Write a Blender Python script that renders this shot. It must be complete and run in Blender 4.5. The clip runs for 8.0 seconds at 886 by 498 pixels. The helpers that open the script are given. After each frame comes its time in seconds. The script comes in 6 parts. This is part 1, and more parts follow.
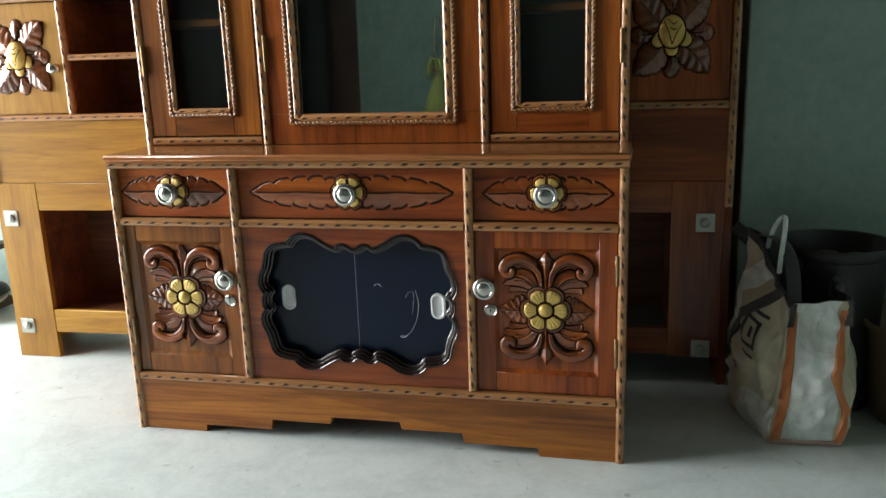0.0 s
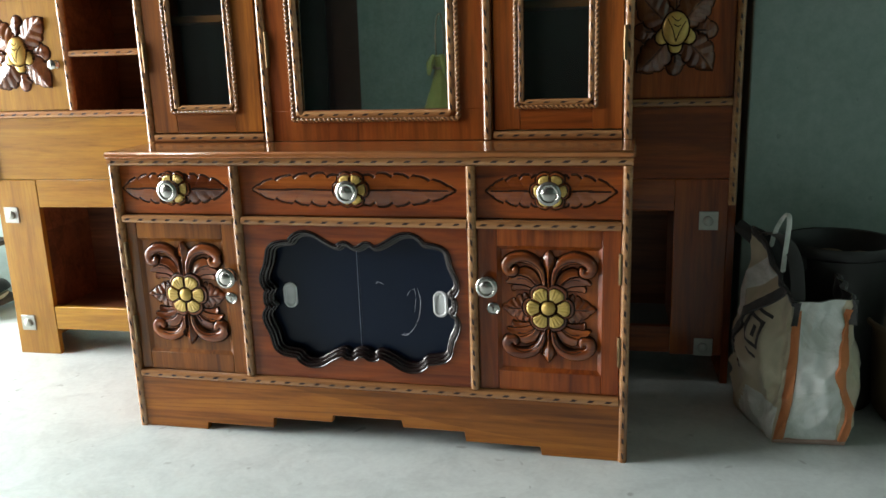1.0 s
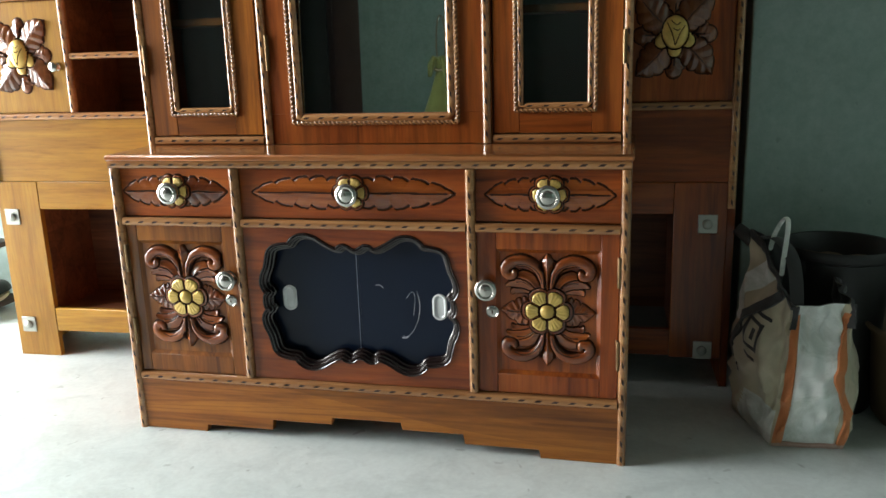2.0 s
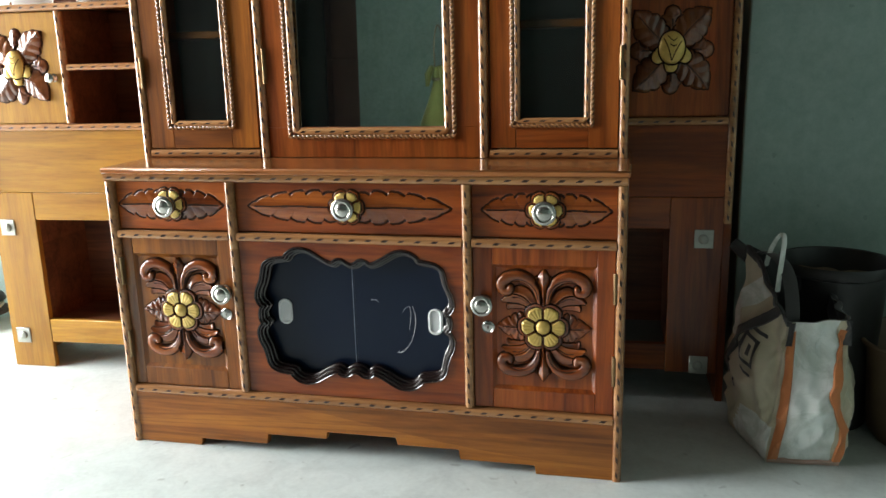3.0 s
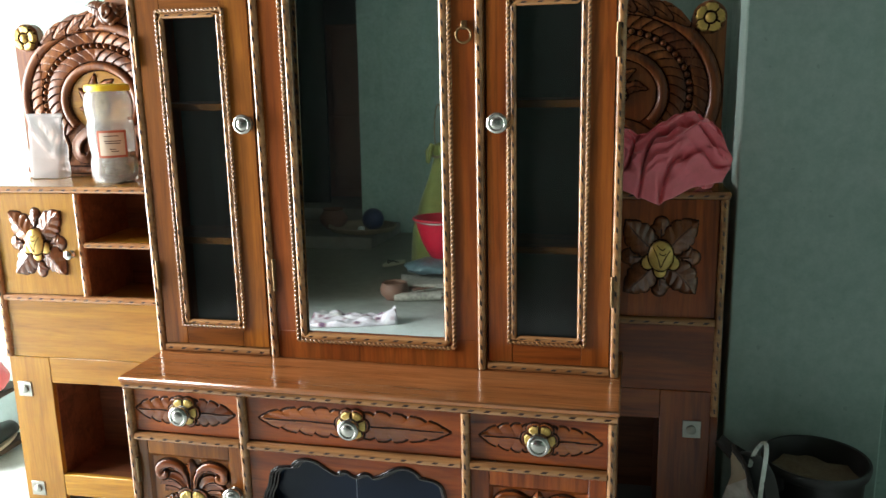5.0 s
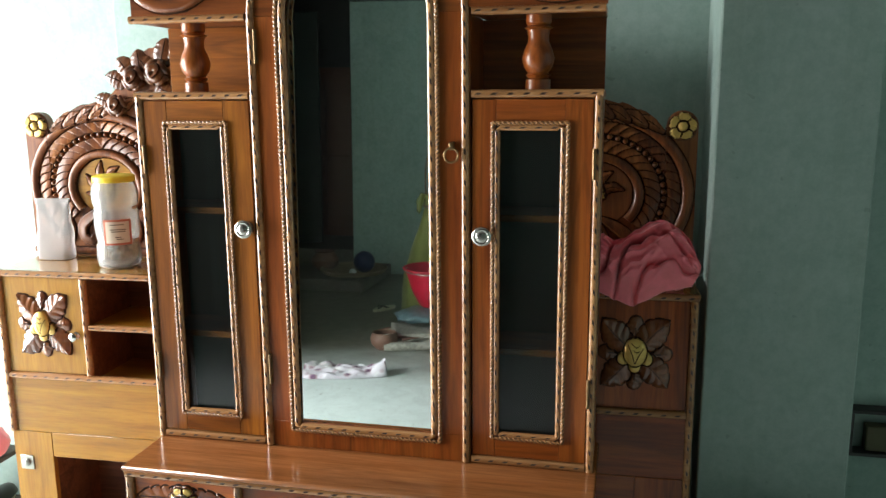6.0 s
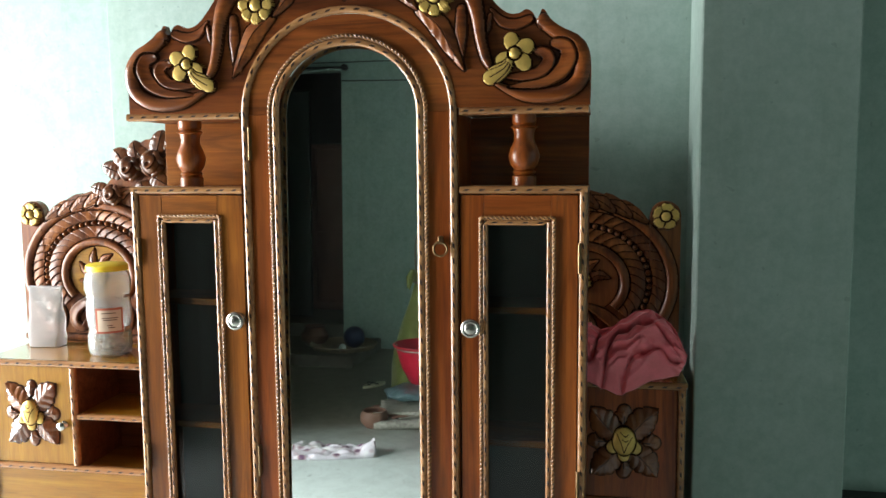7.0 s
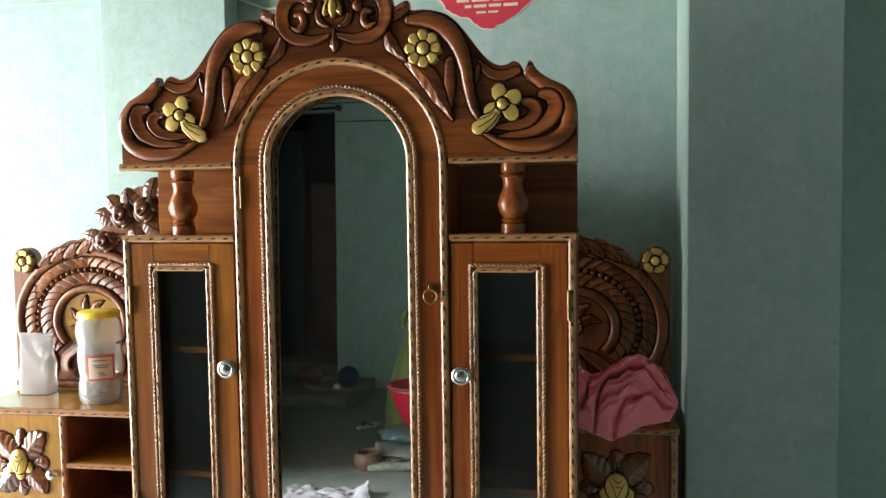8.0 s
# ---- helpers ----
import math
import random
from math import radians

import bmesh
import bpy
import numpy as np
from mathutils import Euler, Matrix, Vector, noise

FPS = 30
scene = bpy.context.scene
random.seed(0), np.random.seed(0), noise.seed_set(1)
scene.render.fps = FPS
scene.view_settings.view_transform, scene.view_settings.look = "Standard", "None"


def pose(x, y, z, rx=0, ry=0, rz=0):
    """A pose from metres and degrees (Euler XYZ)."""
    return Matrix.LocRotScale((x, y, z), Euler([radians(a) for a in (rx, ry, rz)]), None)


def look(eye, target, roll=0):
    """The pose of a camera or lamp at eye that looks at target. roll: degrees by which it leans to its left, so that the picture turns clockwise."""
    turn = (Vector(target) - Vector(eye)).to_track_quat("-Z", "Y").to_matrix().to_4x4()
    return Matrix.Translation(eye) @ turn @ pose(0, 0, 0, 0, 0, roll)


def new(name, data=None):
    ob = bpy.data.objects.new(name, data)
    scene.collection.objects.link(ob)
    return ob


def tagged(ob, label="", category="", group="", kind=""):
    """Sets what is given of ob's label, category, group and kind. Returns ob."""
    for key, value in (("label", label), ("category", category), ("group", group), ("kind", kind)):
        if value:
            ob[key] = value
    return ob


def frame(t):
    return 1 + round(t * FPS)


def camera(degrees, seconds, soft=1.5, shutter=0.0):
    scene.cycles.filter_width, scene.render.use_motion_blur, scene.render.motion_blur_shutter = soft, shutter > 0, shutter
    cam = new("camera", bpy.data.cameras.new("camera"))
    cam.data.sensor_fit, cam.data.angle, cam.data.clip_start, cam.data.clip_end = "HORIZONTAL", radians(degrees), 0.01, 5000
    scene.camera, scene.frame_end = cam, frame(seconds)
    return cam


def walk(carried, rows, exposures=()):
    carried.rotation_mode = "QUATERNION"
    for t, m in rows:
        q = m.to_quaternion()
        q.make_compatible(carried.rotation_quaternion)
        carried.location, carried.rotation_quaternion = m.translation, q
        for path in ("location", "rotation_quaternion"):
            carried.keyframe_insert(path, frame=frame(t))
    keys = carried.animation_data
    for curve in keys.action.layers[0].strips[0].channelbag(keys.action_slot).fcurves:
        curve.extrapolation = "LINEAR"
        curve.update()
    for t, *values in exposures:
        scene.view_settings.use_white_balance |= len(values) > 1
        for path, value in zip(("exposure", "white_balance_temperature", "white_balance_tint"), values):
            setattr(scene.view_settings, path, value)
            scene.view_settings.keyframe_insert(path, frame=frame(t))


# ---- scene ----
# ---- camera ----
cam = camera(56.4, 8.0, 1.5)
PATH = [
    (0, (1.237, -1.74, 0.925), (0.789, 0.152, 0.455), -2.0),
    (0.5, (1.236, -1.728, 0.925), (0.788, 0.162, 0.45), -1.9),
    (1, (1.23, -1.733, 0.925), (0.782, 0.157, 0.448), -1.9),
    (1.5, (1.234, -1.735, 0.925), (0.783, 0.155, 0.449), -1.9),
    (3, (1.236, -1.728, 0.948), (0.792, 0.167, 0.489), -1.5),
    (3.5, (1.242, -1.705, 0.948), (0.802, 0.195, 0.505), -1.4),
    (4, (1.234, -1.668, 0.975), (0.793, 0.232, 0.533), -1.4),
    (4.5, (1.227, -1.657, 1.177), (0.789, 0.243, 0.732), -1.3),
    (5, (1.244, -1.726, 1.448), (0.801, 0.176, 1.018), -1.2),
    (5.2, (1.248, -1.752, 1.538), (0.803, 0.149, 1.104), -1.2),
    (6.3, (1.280, -1.834, 1.687), (0.869, 0.096, 1.359), -0.1),
    (6.5, (1.276, -1.844, 1.696), (0.872, 0.094, 1.408), -0.05),
    (7, (1.284, -1.842, 1.743), (0.881, 0.105, 1.529), -0.5),
    (7.5, (1.294, -1.846, 1.764), (0.901, 0.108, 1.6), -0.6),
    (8, (1.299, -1.851, 1.774), (0.907, 0.106, 1.646), -0.8),
]
walk(cam, [(t, look(eye, target, roll)) for t, eye, target, roll in PATH],
     [(0.0, -0.46), (1.0, -0.42), (1.5, -0.36), (3.0, -0.12), (3.5, 0.04), (4.0, 0.10), (4.5, 0.06), (5.2, -0.05), (6.5, -0.14), (8.0, -0.23)])

# ---- light ----
world = bpy.data.worlds.new("sky")
scene.world = world
world.use_nodes = True
wn = world.node_tree.nodes
sky = wn.new("ShaderNodeTexSky")
sky.sky_type = "NISHITA"
sky.sun_disc = False
sky.sun_elevation, sky.sun_rotation = radians(55), radians(250)
wn["Background"].inputs[1].default_value = 0.12
world.node_tree.links.new(sky.outputs[0], wn["Background"].inputs[0])

sun = new("sun", bpy.data.lights.new("sun", "SUN"))
sun.data.energy, sun.data.angle, sun.data.color = 2.5, radians(0.6), (1.0, 0.95, 0.88)
sun.matrix_world = look((-3, 1.5, 9), (-3.6, 0.8, 0))

# daylight of the wide doorway
LEFT = -3.0
door_light = new("doorway_daylight", bpy.data.lights.new("doorway_daylight", "AREA"))
door_light.data.shape = "RECTANGLE"
door_light.data.size, door_light.data.size_y = 2.10, 2.50
door_light.data.energy, door_light.data.color = 505.0, (0.965, 0.975, 0.965)
door_light.matrix_world = look((LEFT + 0.05, -0.61, 1.35), (0.6, -0.60, 0.80))


# weak fill lamp in an added, unseen window, assumed from the bag's shadow
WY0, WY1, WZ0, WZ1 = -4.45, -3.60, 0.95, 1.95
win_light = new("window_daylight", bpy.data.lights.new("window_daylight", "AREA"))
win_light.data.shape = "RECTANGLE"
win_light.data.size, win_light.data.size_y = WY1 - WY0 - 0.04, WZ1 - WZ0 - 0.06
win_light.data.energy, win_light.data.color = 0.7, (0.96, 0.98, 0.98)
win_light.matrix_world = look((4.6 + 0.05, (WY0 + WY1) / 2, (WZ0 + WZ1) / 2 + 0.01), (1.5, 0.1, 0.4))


# ---- materials ----
def material(name):
    m = bpy.data.materials.new(name)
    m.use_nodes = True
    return m, m.node_tree.nodes, m.node_tree.links, m.node_tree.nodes["Principled BSDF"]


def coords(nodes, links, scale, rot=(0, 0, 0)):
    tc, mp = nodes.new("ShaderNodeTexCoord"), nodes.new("ShaderNodeMapping")
    mp.inputs["Scale"].default_value = scale
    mp.inputs["Rotation"].default_value = rot
    links.new(tc.outputs["Object"], mp.inputs["Vector"])
    return mp.outputs["Vector"]


def noisy(nodes, links, vec, scale, detail=4.0, rough=0.55, warp=0.0):
    n = nodes.new("ShaderNodeTexNoise")
    n.inputs["Scale"].default_value, n.inputs["Detail"].default_value = scale, detail
    n.inputs["Roughness"].default_value, n.inputs["Distortion"].default_value = rough, warp
    links.new(vec, n.inputs["Vector"])
    return n.outputs["Fac"]


def ramp(nodes, links, fac, stops):
    r = nodes.new("ShaderNodeValToRGB")
    while len(r.color_ramp.elements) < len(stops):
        r.color_ramp.elements.new(0.5)
    for e, (p, c) in zip(r.color_ramp.elements, stops):
        e.position, e.color = p, (*c, 1)
    links.new(fac, r.inputs["Fac"])
    return r.outputs["Color"]


def blend(nodes, links, fac, a, b, mode="MIX"):
    x = nodes.new("ShaderNodeMix")
    x.data_type, x.blend_type = "RGBA", mode
    for sock, val in ((x.inputs["Factor"], fac), (x.inputs["A"], a), (x.inputs["B"], b)):
        if isinstance(val, (int, float)):
            sock.default_value = val
        elif isinstance(val, tuple):
            sock.default_value = (*val, 1)
        else:
            links.new(val, sock)
    return x.outputs["Result"]


def bump(nodes, links, fac, bsdf, strength, distance):
    b = nodes.new("ShaderNodeBump")
    b.inputs["Strength"].default_value, b.inputs["Distance"].default_value = strength, distance
    links.new(fac, b.inputs["Height"])
    links.new(b.outputs["Normal"], bsdf.inputs["Normal"])


def wood(name, dark, mid, light, axis, rough=0.32, coat=0.18, figure=0.5, stave=0.7, contrast=0.85):
    """Varnished teak with its grain along one axis."""
    dark = tuple(q + (p - q) * contrast for p, q in zip(dark, mid))
    light = tuple(q + (p - q) * contrast for p, q in zip(light, mid))
    m, n, l, b = material(name)
    along, across = 1.1, 16.0
    s = [across] * 3
    s["xyz".index(axis)] = along
    vec = coords(n, l, tuple(s))
    info = n.new("ShaderNodeObjectInfo")
    shift = n.new("ShaderNodeVectorMath")
    shift.operation = "MULTIPLY_ADD"
    shift.inputs[1].default_value = (1, 1, 1)
    comb = n.new("ShaderNodeCombineXYZ")
    mul = n.new("ShaderNodeMath")
    mul.operation, mul.inputs[1].default_value = "MULTIPLY", 37.0
    l.new(info.outputs["Random"], mul.inputs[0])
    for k in range(3):
        l.new(mul.outputs[0], comb.inputs[k])
    l.new(vec, shift.inputs[0])
    l.new(comb.outputs[0], shift.inputs[2])
    v = shift.outputs[0]
    broad = noisy(n, l, v, 0.5, 3, 0.5, 1.5)
    streak = noisy(n, l, v, 1.6, 6, 0.62, 1.6)
    fine = noisy(n, l, v, 9.0, 5, 0.72, 0.3)
    wave = n.new("ShaderNodeTexWave")
    wave.wave_type, wave.wave_profile = "BANDS", "SAW"
    wave.bands_direction = "Y" if axis != "y" else "X"
    wave.inputs["Scale"].default_value, wave.inputs["Distortion"].default_value = 0.16, 14.0
    wave.inputs["Detail"].default_value, wave.inputs["Detail Scale"].default_value = 3.0, 0.35
    l.new(v, wave.inputs["Vector"])
    c1 = ramp(n, l, streak, [(0.36, dark), (0.48, mid), (0.64, light)])
    c2 = blend(n, l, 0.5, c1, ramp(n, l, broad, [(0.34, tuple(k * 0.8 for k in dark)), (0.5, mid), (0.62, light)]))
    lines = ramp(n, l, wave.outputs["Fac"], [(0.0, (0.32, 0.27, 0.24)), (0.10, (0.75, 0.72, 0.70)), (0.35, (1, 1, 1))])
    c3 = blend(n, l, 0.75 * figure, c2, lines, "MULTIPLY")
    # growth rings: contour lines of a long soft noise
    rings, wav = n.new("ShaderNodeMath"), n.new("ShaderNodeMath")
    rings.operation, rings.inputs[1].default_value, wav.operation = "MULTIPLY", 95.0, "SINE"
    l.new(noisy(n, l, v, 0.30, 1.5, 0.4, 0.6), rings.inputs[0])
    l.new(rings.outputs[0], wav.inputs[0])
    c3 = blend(n, l, 0.7 * figure, c3, ramp(n, l, wav.outputs[0], [(0.0, (1, 1, 1)), (0.55, (0.95, 0.93, 0.92)), (0.86, (0.50, 0.44, 0.40)), (1.0, (0.42, 0.36, 0.33))]), "MULTIPLY")
    c4 = blend(n, l, 0.45, c3, ramp(n, l, fine, [(0.34, (0.5, 0.45, 0.42)), (0.56, (1, 1, 1)), (0.8, (1.0, 1.0, 1.0))]), "MULTIPLY")
    # glued staves and boards differ in tone
    tc, sep, cell, white = n.new("ShaderNodeTexCoord"), n.new("ShaderNodeSeparateXYZ"), n.new("ShaderNodeMath"), n.new("ShaderNodeTexWhiteNoise")
    fl, add = n.new("ShaderNodeMath"), n.new("ShaderNodeMath")
    l.new(tc.outputs["Object"], sep.inputs[0])
    cell.operation, cell.inputs[1].default_value, cell.inputs[2].default_value = "MULTIPLY_ADD", (21.0 if axis == "z" else 9.0), 0.37
    l.new(sep.outputs["X" if axis == "z" else "Z"], cell.inputs[0])
    fl.operation, add.operation = "FLOOR", "ADD"
    l.new(cell.outputs[0], fl.inputs[0])
    l.new(fl.outputs[0], add.inputs[0])
    l.new(mul.outputs[0], add.inputs[1])
    white.noise_dimensions = "1D"
    l.new(add.outputs[0], white.inputs["W"])
    c4 = blend(n, l, stave, c4, ramp(n, l, white.outputs["Value"], [(0.0, (0.72, 0.70, 0.68)), (0.5, (0.95, 0.93, 0.9)), (1.0, (1.12, 1.16, 1.18))]), "MULTIPLY")
    c4 = blend(n, l, 0.7, c4, ramp(n, l, info.outputs["Random"], [(0.0, (0.80, 0.76, 0.74)), (1.0, (1.10, 1.14, 1.16))]), "MULTIPLY")
    l.new(c4, b.inputs["Base Color"])
    b.inputs["Roughness"].default_value, b.inputs["Specular IOR Level"].default_value = rough, 0.36
    b.inputs["Coat Weight"].default_value, b.inputs["Coat Roughness"].default_value = coat, 0.12
    bump(n, l, fine, b, 0.12, 0.002)
    return m


def plain(name, color, rough=0.5, metal=0.0, coat=0.0, vary=0.12, scale=30.0, relief=0.0):
    m, n, l, b = material(name)
    vec = coords(n, l, (1, 1, 1))
    f = noisy(n, l, vec, scale, 5)
    g = noisy(n, l, vec, scale * 0.13, 3)
    c = blend(n, l, 0.5, ramp(n, l, f, [(0.3, tuple(k * (1 - vary) for k in color)), (0.7, tuple(min(1, k * (1 + vary)) for k in color))]),
              ramp(n, l, g, [(0.3, tuple(k * (1 - vary) for k in color)), (0.7, tuple(min(1, k * (1 + vary)) for k in color))]))
    l.new(c, b.inputs["Base Color"])
    b.inputs["Roughness"].default_value, b.inputs["Metallic"].default_value = rough, metal
    b.inputs["Coat Weight"].default_value, b.inputs["Coat Roughness"].default_value = coat, 0.1
    if relief:
        bump(n, l, f, b, 0.5, relief)
    return m


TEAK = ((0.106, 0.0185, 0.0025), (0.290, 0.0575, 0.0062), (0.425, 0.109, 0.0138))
# golden copy of teak, with the left headboard's strong light in its colour
LIT_TEAK = ((0.2544, 0.1075, 0.0101), (0.3648, 0.1738, 0.0168), (0.4896, 0.2611, 0.0307))
# amber copy of teak: brighter light on the left parts put into the colour
AMBER = ((0.1030, 0.0280, 0.0034), (0.2744, 0.0840, 0.0090), (0.4032, 0.1434, 0.0179))
# upper cabinet's copy of the same varnish, its brighter light put into the colour
BROWNTEAK = ((0.0963, 0.0190, 0.0034), (0.2598, 0.0588, 0.0085), (0.3786, 0.1086, 0.0174))
WOOD_X = wood("teak_grain_across", *TEAK, "x")
WOOD_Z = wood("teak_grain_upright", *TEAK, "z")
BROWN_X = wood("upper_teak_across", *BROWNTEAK, "x")
BROWN_Z = wood("upper_teak_upright", *BROWNTEAK, "z")
AMBER_X = wood("amber_teak_across", *AMBER, "x", figure=0.5)
AMBER_Z = wood("amber_teak_upright", *AMBER, "z", figure=0.5)
LIT_X = wood("lit_teak_across", *LIT_TEAK, "x", figure=0.27, stave=0.2, contrast=0.55)
LIT_Z = wood("lit_teak_upright", *LIT_TEAK, "z", figure=0.27, stave=0.2, contrast=0.55)
PALE_TOP = wood("glossy_pale_teak", *LIT_TEAK, "x", 0.22, 1.0, 0.15, 0.2)
STRIP = wood("light_moulding_wood", (0.29, 0.125, 0.045), (0.42, 0.200, 0.078), (0.52, 0.275, 0.118), "x", 0.26, 0.6, 0.4)
CARVED = wood("carved_teak", (0.085, 0.022, 0.005), (0.215, 0.063, 0.013), (0.32, 0.115, 0.027), "z", 0.40, 0.15)
CREST = wood("crest_teak", (0.080, 0.0190, 0.0042), (0.215, 0.056, 0.0105), (0.32, 0.102, 0.022), "x", 0.3, 0.35)
POLISHED = wood("polished_carved_teak", (0.09, 0.018, 0.004), (0.235, 0.052, 0.009), (0.35, 0.096, 0.018), "x", 0.24, 0.7, 0.5)
ROSEWOOD = wood("dark_rose_carving", (0.05, 0.015, 0.005), (0.13, 0.041, 0.011), (0.20, 0.072, 0.020), "z", 0.28, 0.4)
LEAFWOOD = wood("door_leaf_teak", (0.09, 0.028, 0.010), (0.18, 0.056, 0.018), (0.26, 0.090, 0.029), "z", 0.26, 0.9, 0.15, 0.3)
STAIN = plain("dark_stain", (0.040, 0.014, 0.006), 0.7)
STAIN.node_tree.nodes["Principled BSDF"].inputs["Specular IOR Level"].default_value = 0.12
NOTCH = plain("brown_notch_stain", (0.045, 0.017, 0.008), 0.6)
# teak for recesses, darker and duller: their shade put into the colour
RECESS = wood("shaded_recess_teak", (0.07, 0.022, 0.010), (0.170, 0.061, 0.027), (0.245, 0.096, 0.044), "x", 0.5, 0.0, 0.4)
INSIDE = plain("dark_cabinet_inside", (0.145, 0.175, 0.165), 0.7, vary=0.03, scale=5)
BLACKWOOD = plain("black_lacquer", (0.014, 0.008, 0.007), 0.24, coat=0.4)
GOLD = plain("gold_paint", (0.58, 0.39, 0.10), 0.38, metal=0.40, coat=0.35, vary=0.25, scale=70)
TOPWOOD = wood("polished_teak_top", (0.24, 0.080, 0.024), (0.40, 0.145, 0.046), (0.50, 0.20, 0.070), "x", 0.2, 1.0, 0.25)
CHROME = plain("chrome", (0.45, 0.435, 0.40), 0.26, metal=1.0, vary=0.04)
STEEL = plain("zinc_plate", (0.36, 0.36, 0.32), 0.42, metal=0.85, vary=0.15, scale=60)
BRASS = plain("dull_brass", (0.22, 0.14, 0.07), 0.32, metal=1.0)
NAVY = plain("dark_blue_film_glass", (0.003, 0.008, 0.022), 0.3, coat=0.0, vary=0.15, scale=8)
NAVY.node_tree.nodes["Principled BSDF"].inputs["Specular IOR Level"].default_value = 0.25
GREY_PLASTIC = plain("grey_plastic", (0.68, 0.69, 0.69), 0.35)
EDGE = plain("dull_glass_edge", (0.16, 0.19, 0.24), 0.3)
CHALK = plain("white_chalk", (0.75, 0.75, 0.78), 0.9)
MIRROR, _n, _l, _b = material("mirror_silver")
_b.inputs["Metallic"].default_value, _b.inputs["Roughness"].default_value = 1.0, 0.015
_b.inputs["Base Color"].default_value = (0.84, 0.90, 0.88, 1)
# faint diffuse film: dust that also lifts the darks in the mirror
_d, _f = _n.new("ShaderNodeBsdfDiffuse"), _n.new("ShaderNodeMixShader")
_d.inputs["Color"].default_value, _f.inputs[0].default_value = (0.5, 0.54, 0.52, 1), 0.007
_l.new(_b.outputs[0], _f.inputs[1])
_l.new(_d.outputs[0], _f.inputs[2])
_l.new(_f.outputs[0], _n["Material Output"].inputs["Surface"])
def pane_glass():
    """A thin flat pane: it lets most light through and mirrors the rest."""
    m, n, l, b = material("window_glass")
    clear, gloss, mix, fres = n.new("ShaderNodeBsdfTransparent"), n.new("ShaderNodeBsdfGlossy"), n.new("ShaderNodeMixShader"), n.new("ShaderNodeFresnel")
    clear.inputs["Color"].default_value = (0.46, 0.56, 0.54, 1)
    gloss.inputs["Roughness"].default_value = 0.03
    fres.inputs["IOR"].default_value = 1.5
    l.new(fres.outputs[0], mix.inputs[0])
    l.new(clear.outputs[0], mix.inputs[1])
    l.new(gloss.outputs[0], mix.inputs[2])
    # dust on the pane, made strong enough to lift its darks as haze
    dust_veil, film = n.new("ShaderNodeBsdfDiffuse"), n.new("ShaderNodeMixShader")
    dust_veil.inputs["Color"].default_value = (0.5, 0.54, 0.52, 1)
    film.inputs[0].default_value = 0.013
    l.new(mix.outputs[0], film.inputs[1])
    l.new(dust_veil.outputs[0], film.inputs[2])
    l.new(film.outputs[0], n["Material Output"].inputs["Surface"])
    return m


GLASS = pane_glass()
CLEAR_BACK, _n, _l, _b = material("pane_back")
_c = _n.new("ShaderNodeBsdfTransparent")
_c.inputs["Color"].default_value = (0.93, 0.95, 0.95, 1)
_l.new(_c.outputs[0], _n["Material Output"].inputs["Surface"])


def wall_paint():
    m, n, l, b = material("mint_wall_paint")
    vec = coords(n, l, (1, 1, 1))
    big, small, mid = noisy(n, l, vec, 0.9, 4, 0.6), noisy(n, l, vec, 60, 4, 0.6), noisy(n, l, vec, 5, 6, 0.7, 0.6)
    c = ramp(n, l, big, [(0.3, (0.306, 0.414, 0.374)), (0.7, (0.356, 0.462, 0.422))])
    c = blend(n, l, 0.5, c, ramp(n, l, mid, [(0.36, (0.246, 0.358, 0.312)), (0.62, (0.396, 0.498, 0.464))]))
    c = blend(n, l, 0.35, c, ramp(n, l, noisy(n, l, vec, 28, 5, 0.7), [(0.35, (0.228, 0.338, 0.292)), (0.65, (0.405, 0.515, 0.472))]))
    streaks = noisy(n, l, coords(n, l, (14, 14, 1.2)), 1.0, 4, 0.6, 0.4)
    c = blend(n, l, 0.5, c, ramp(n, l, streaks, [(0.30, (0.84, 0.86, 0.82)), (0.46, (1, 1, 1))]), "MULTIPLY")
    specks = ramp(n, l, noisy(n, l, vec, 34, 2, 0.4, 0.4), [(0.245, (0.45, 0.46, 0.42)), (0.27, (1, 1, 1))])
    c = blend(n, l, 0.3, c, specks, "MULTIPLY")
    l.new(c, b.inputs["Base Color"])
    b.inputs["Roughness"].default_value = 0.75
    bump(n, l, blend(n, l, 0.5, small, mid), b, 0.3, 0.004)
    return m


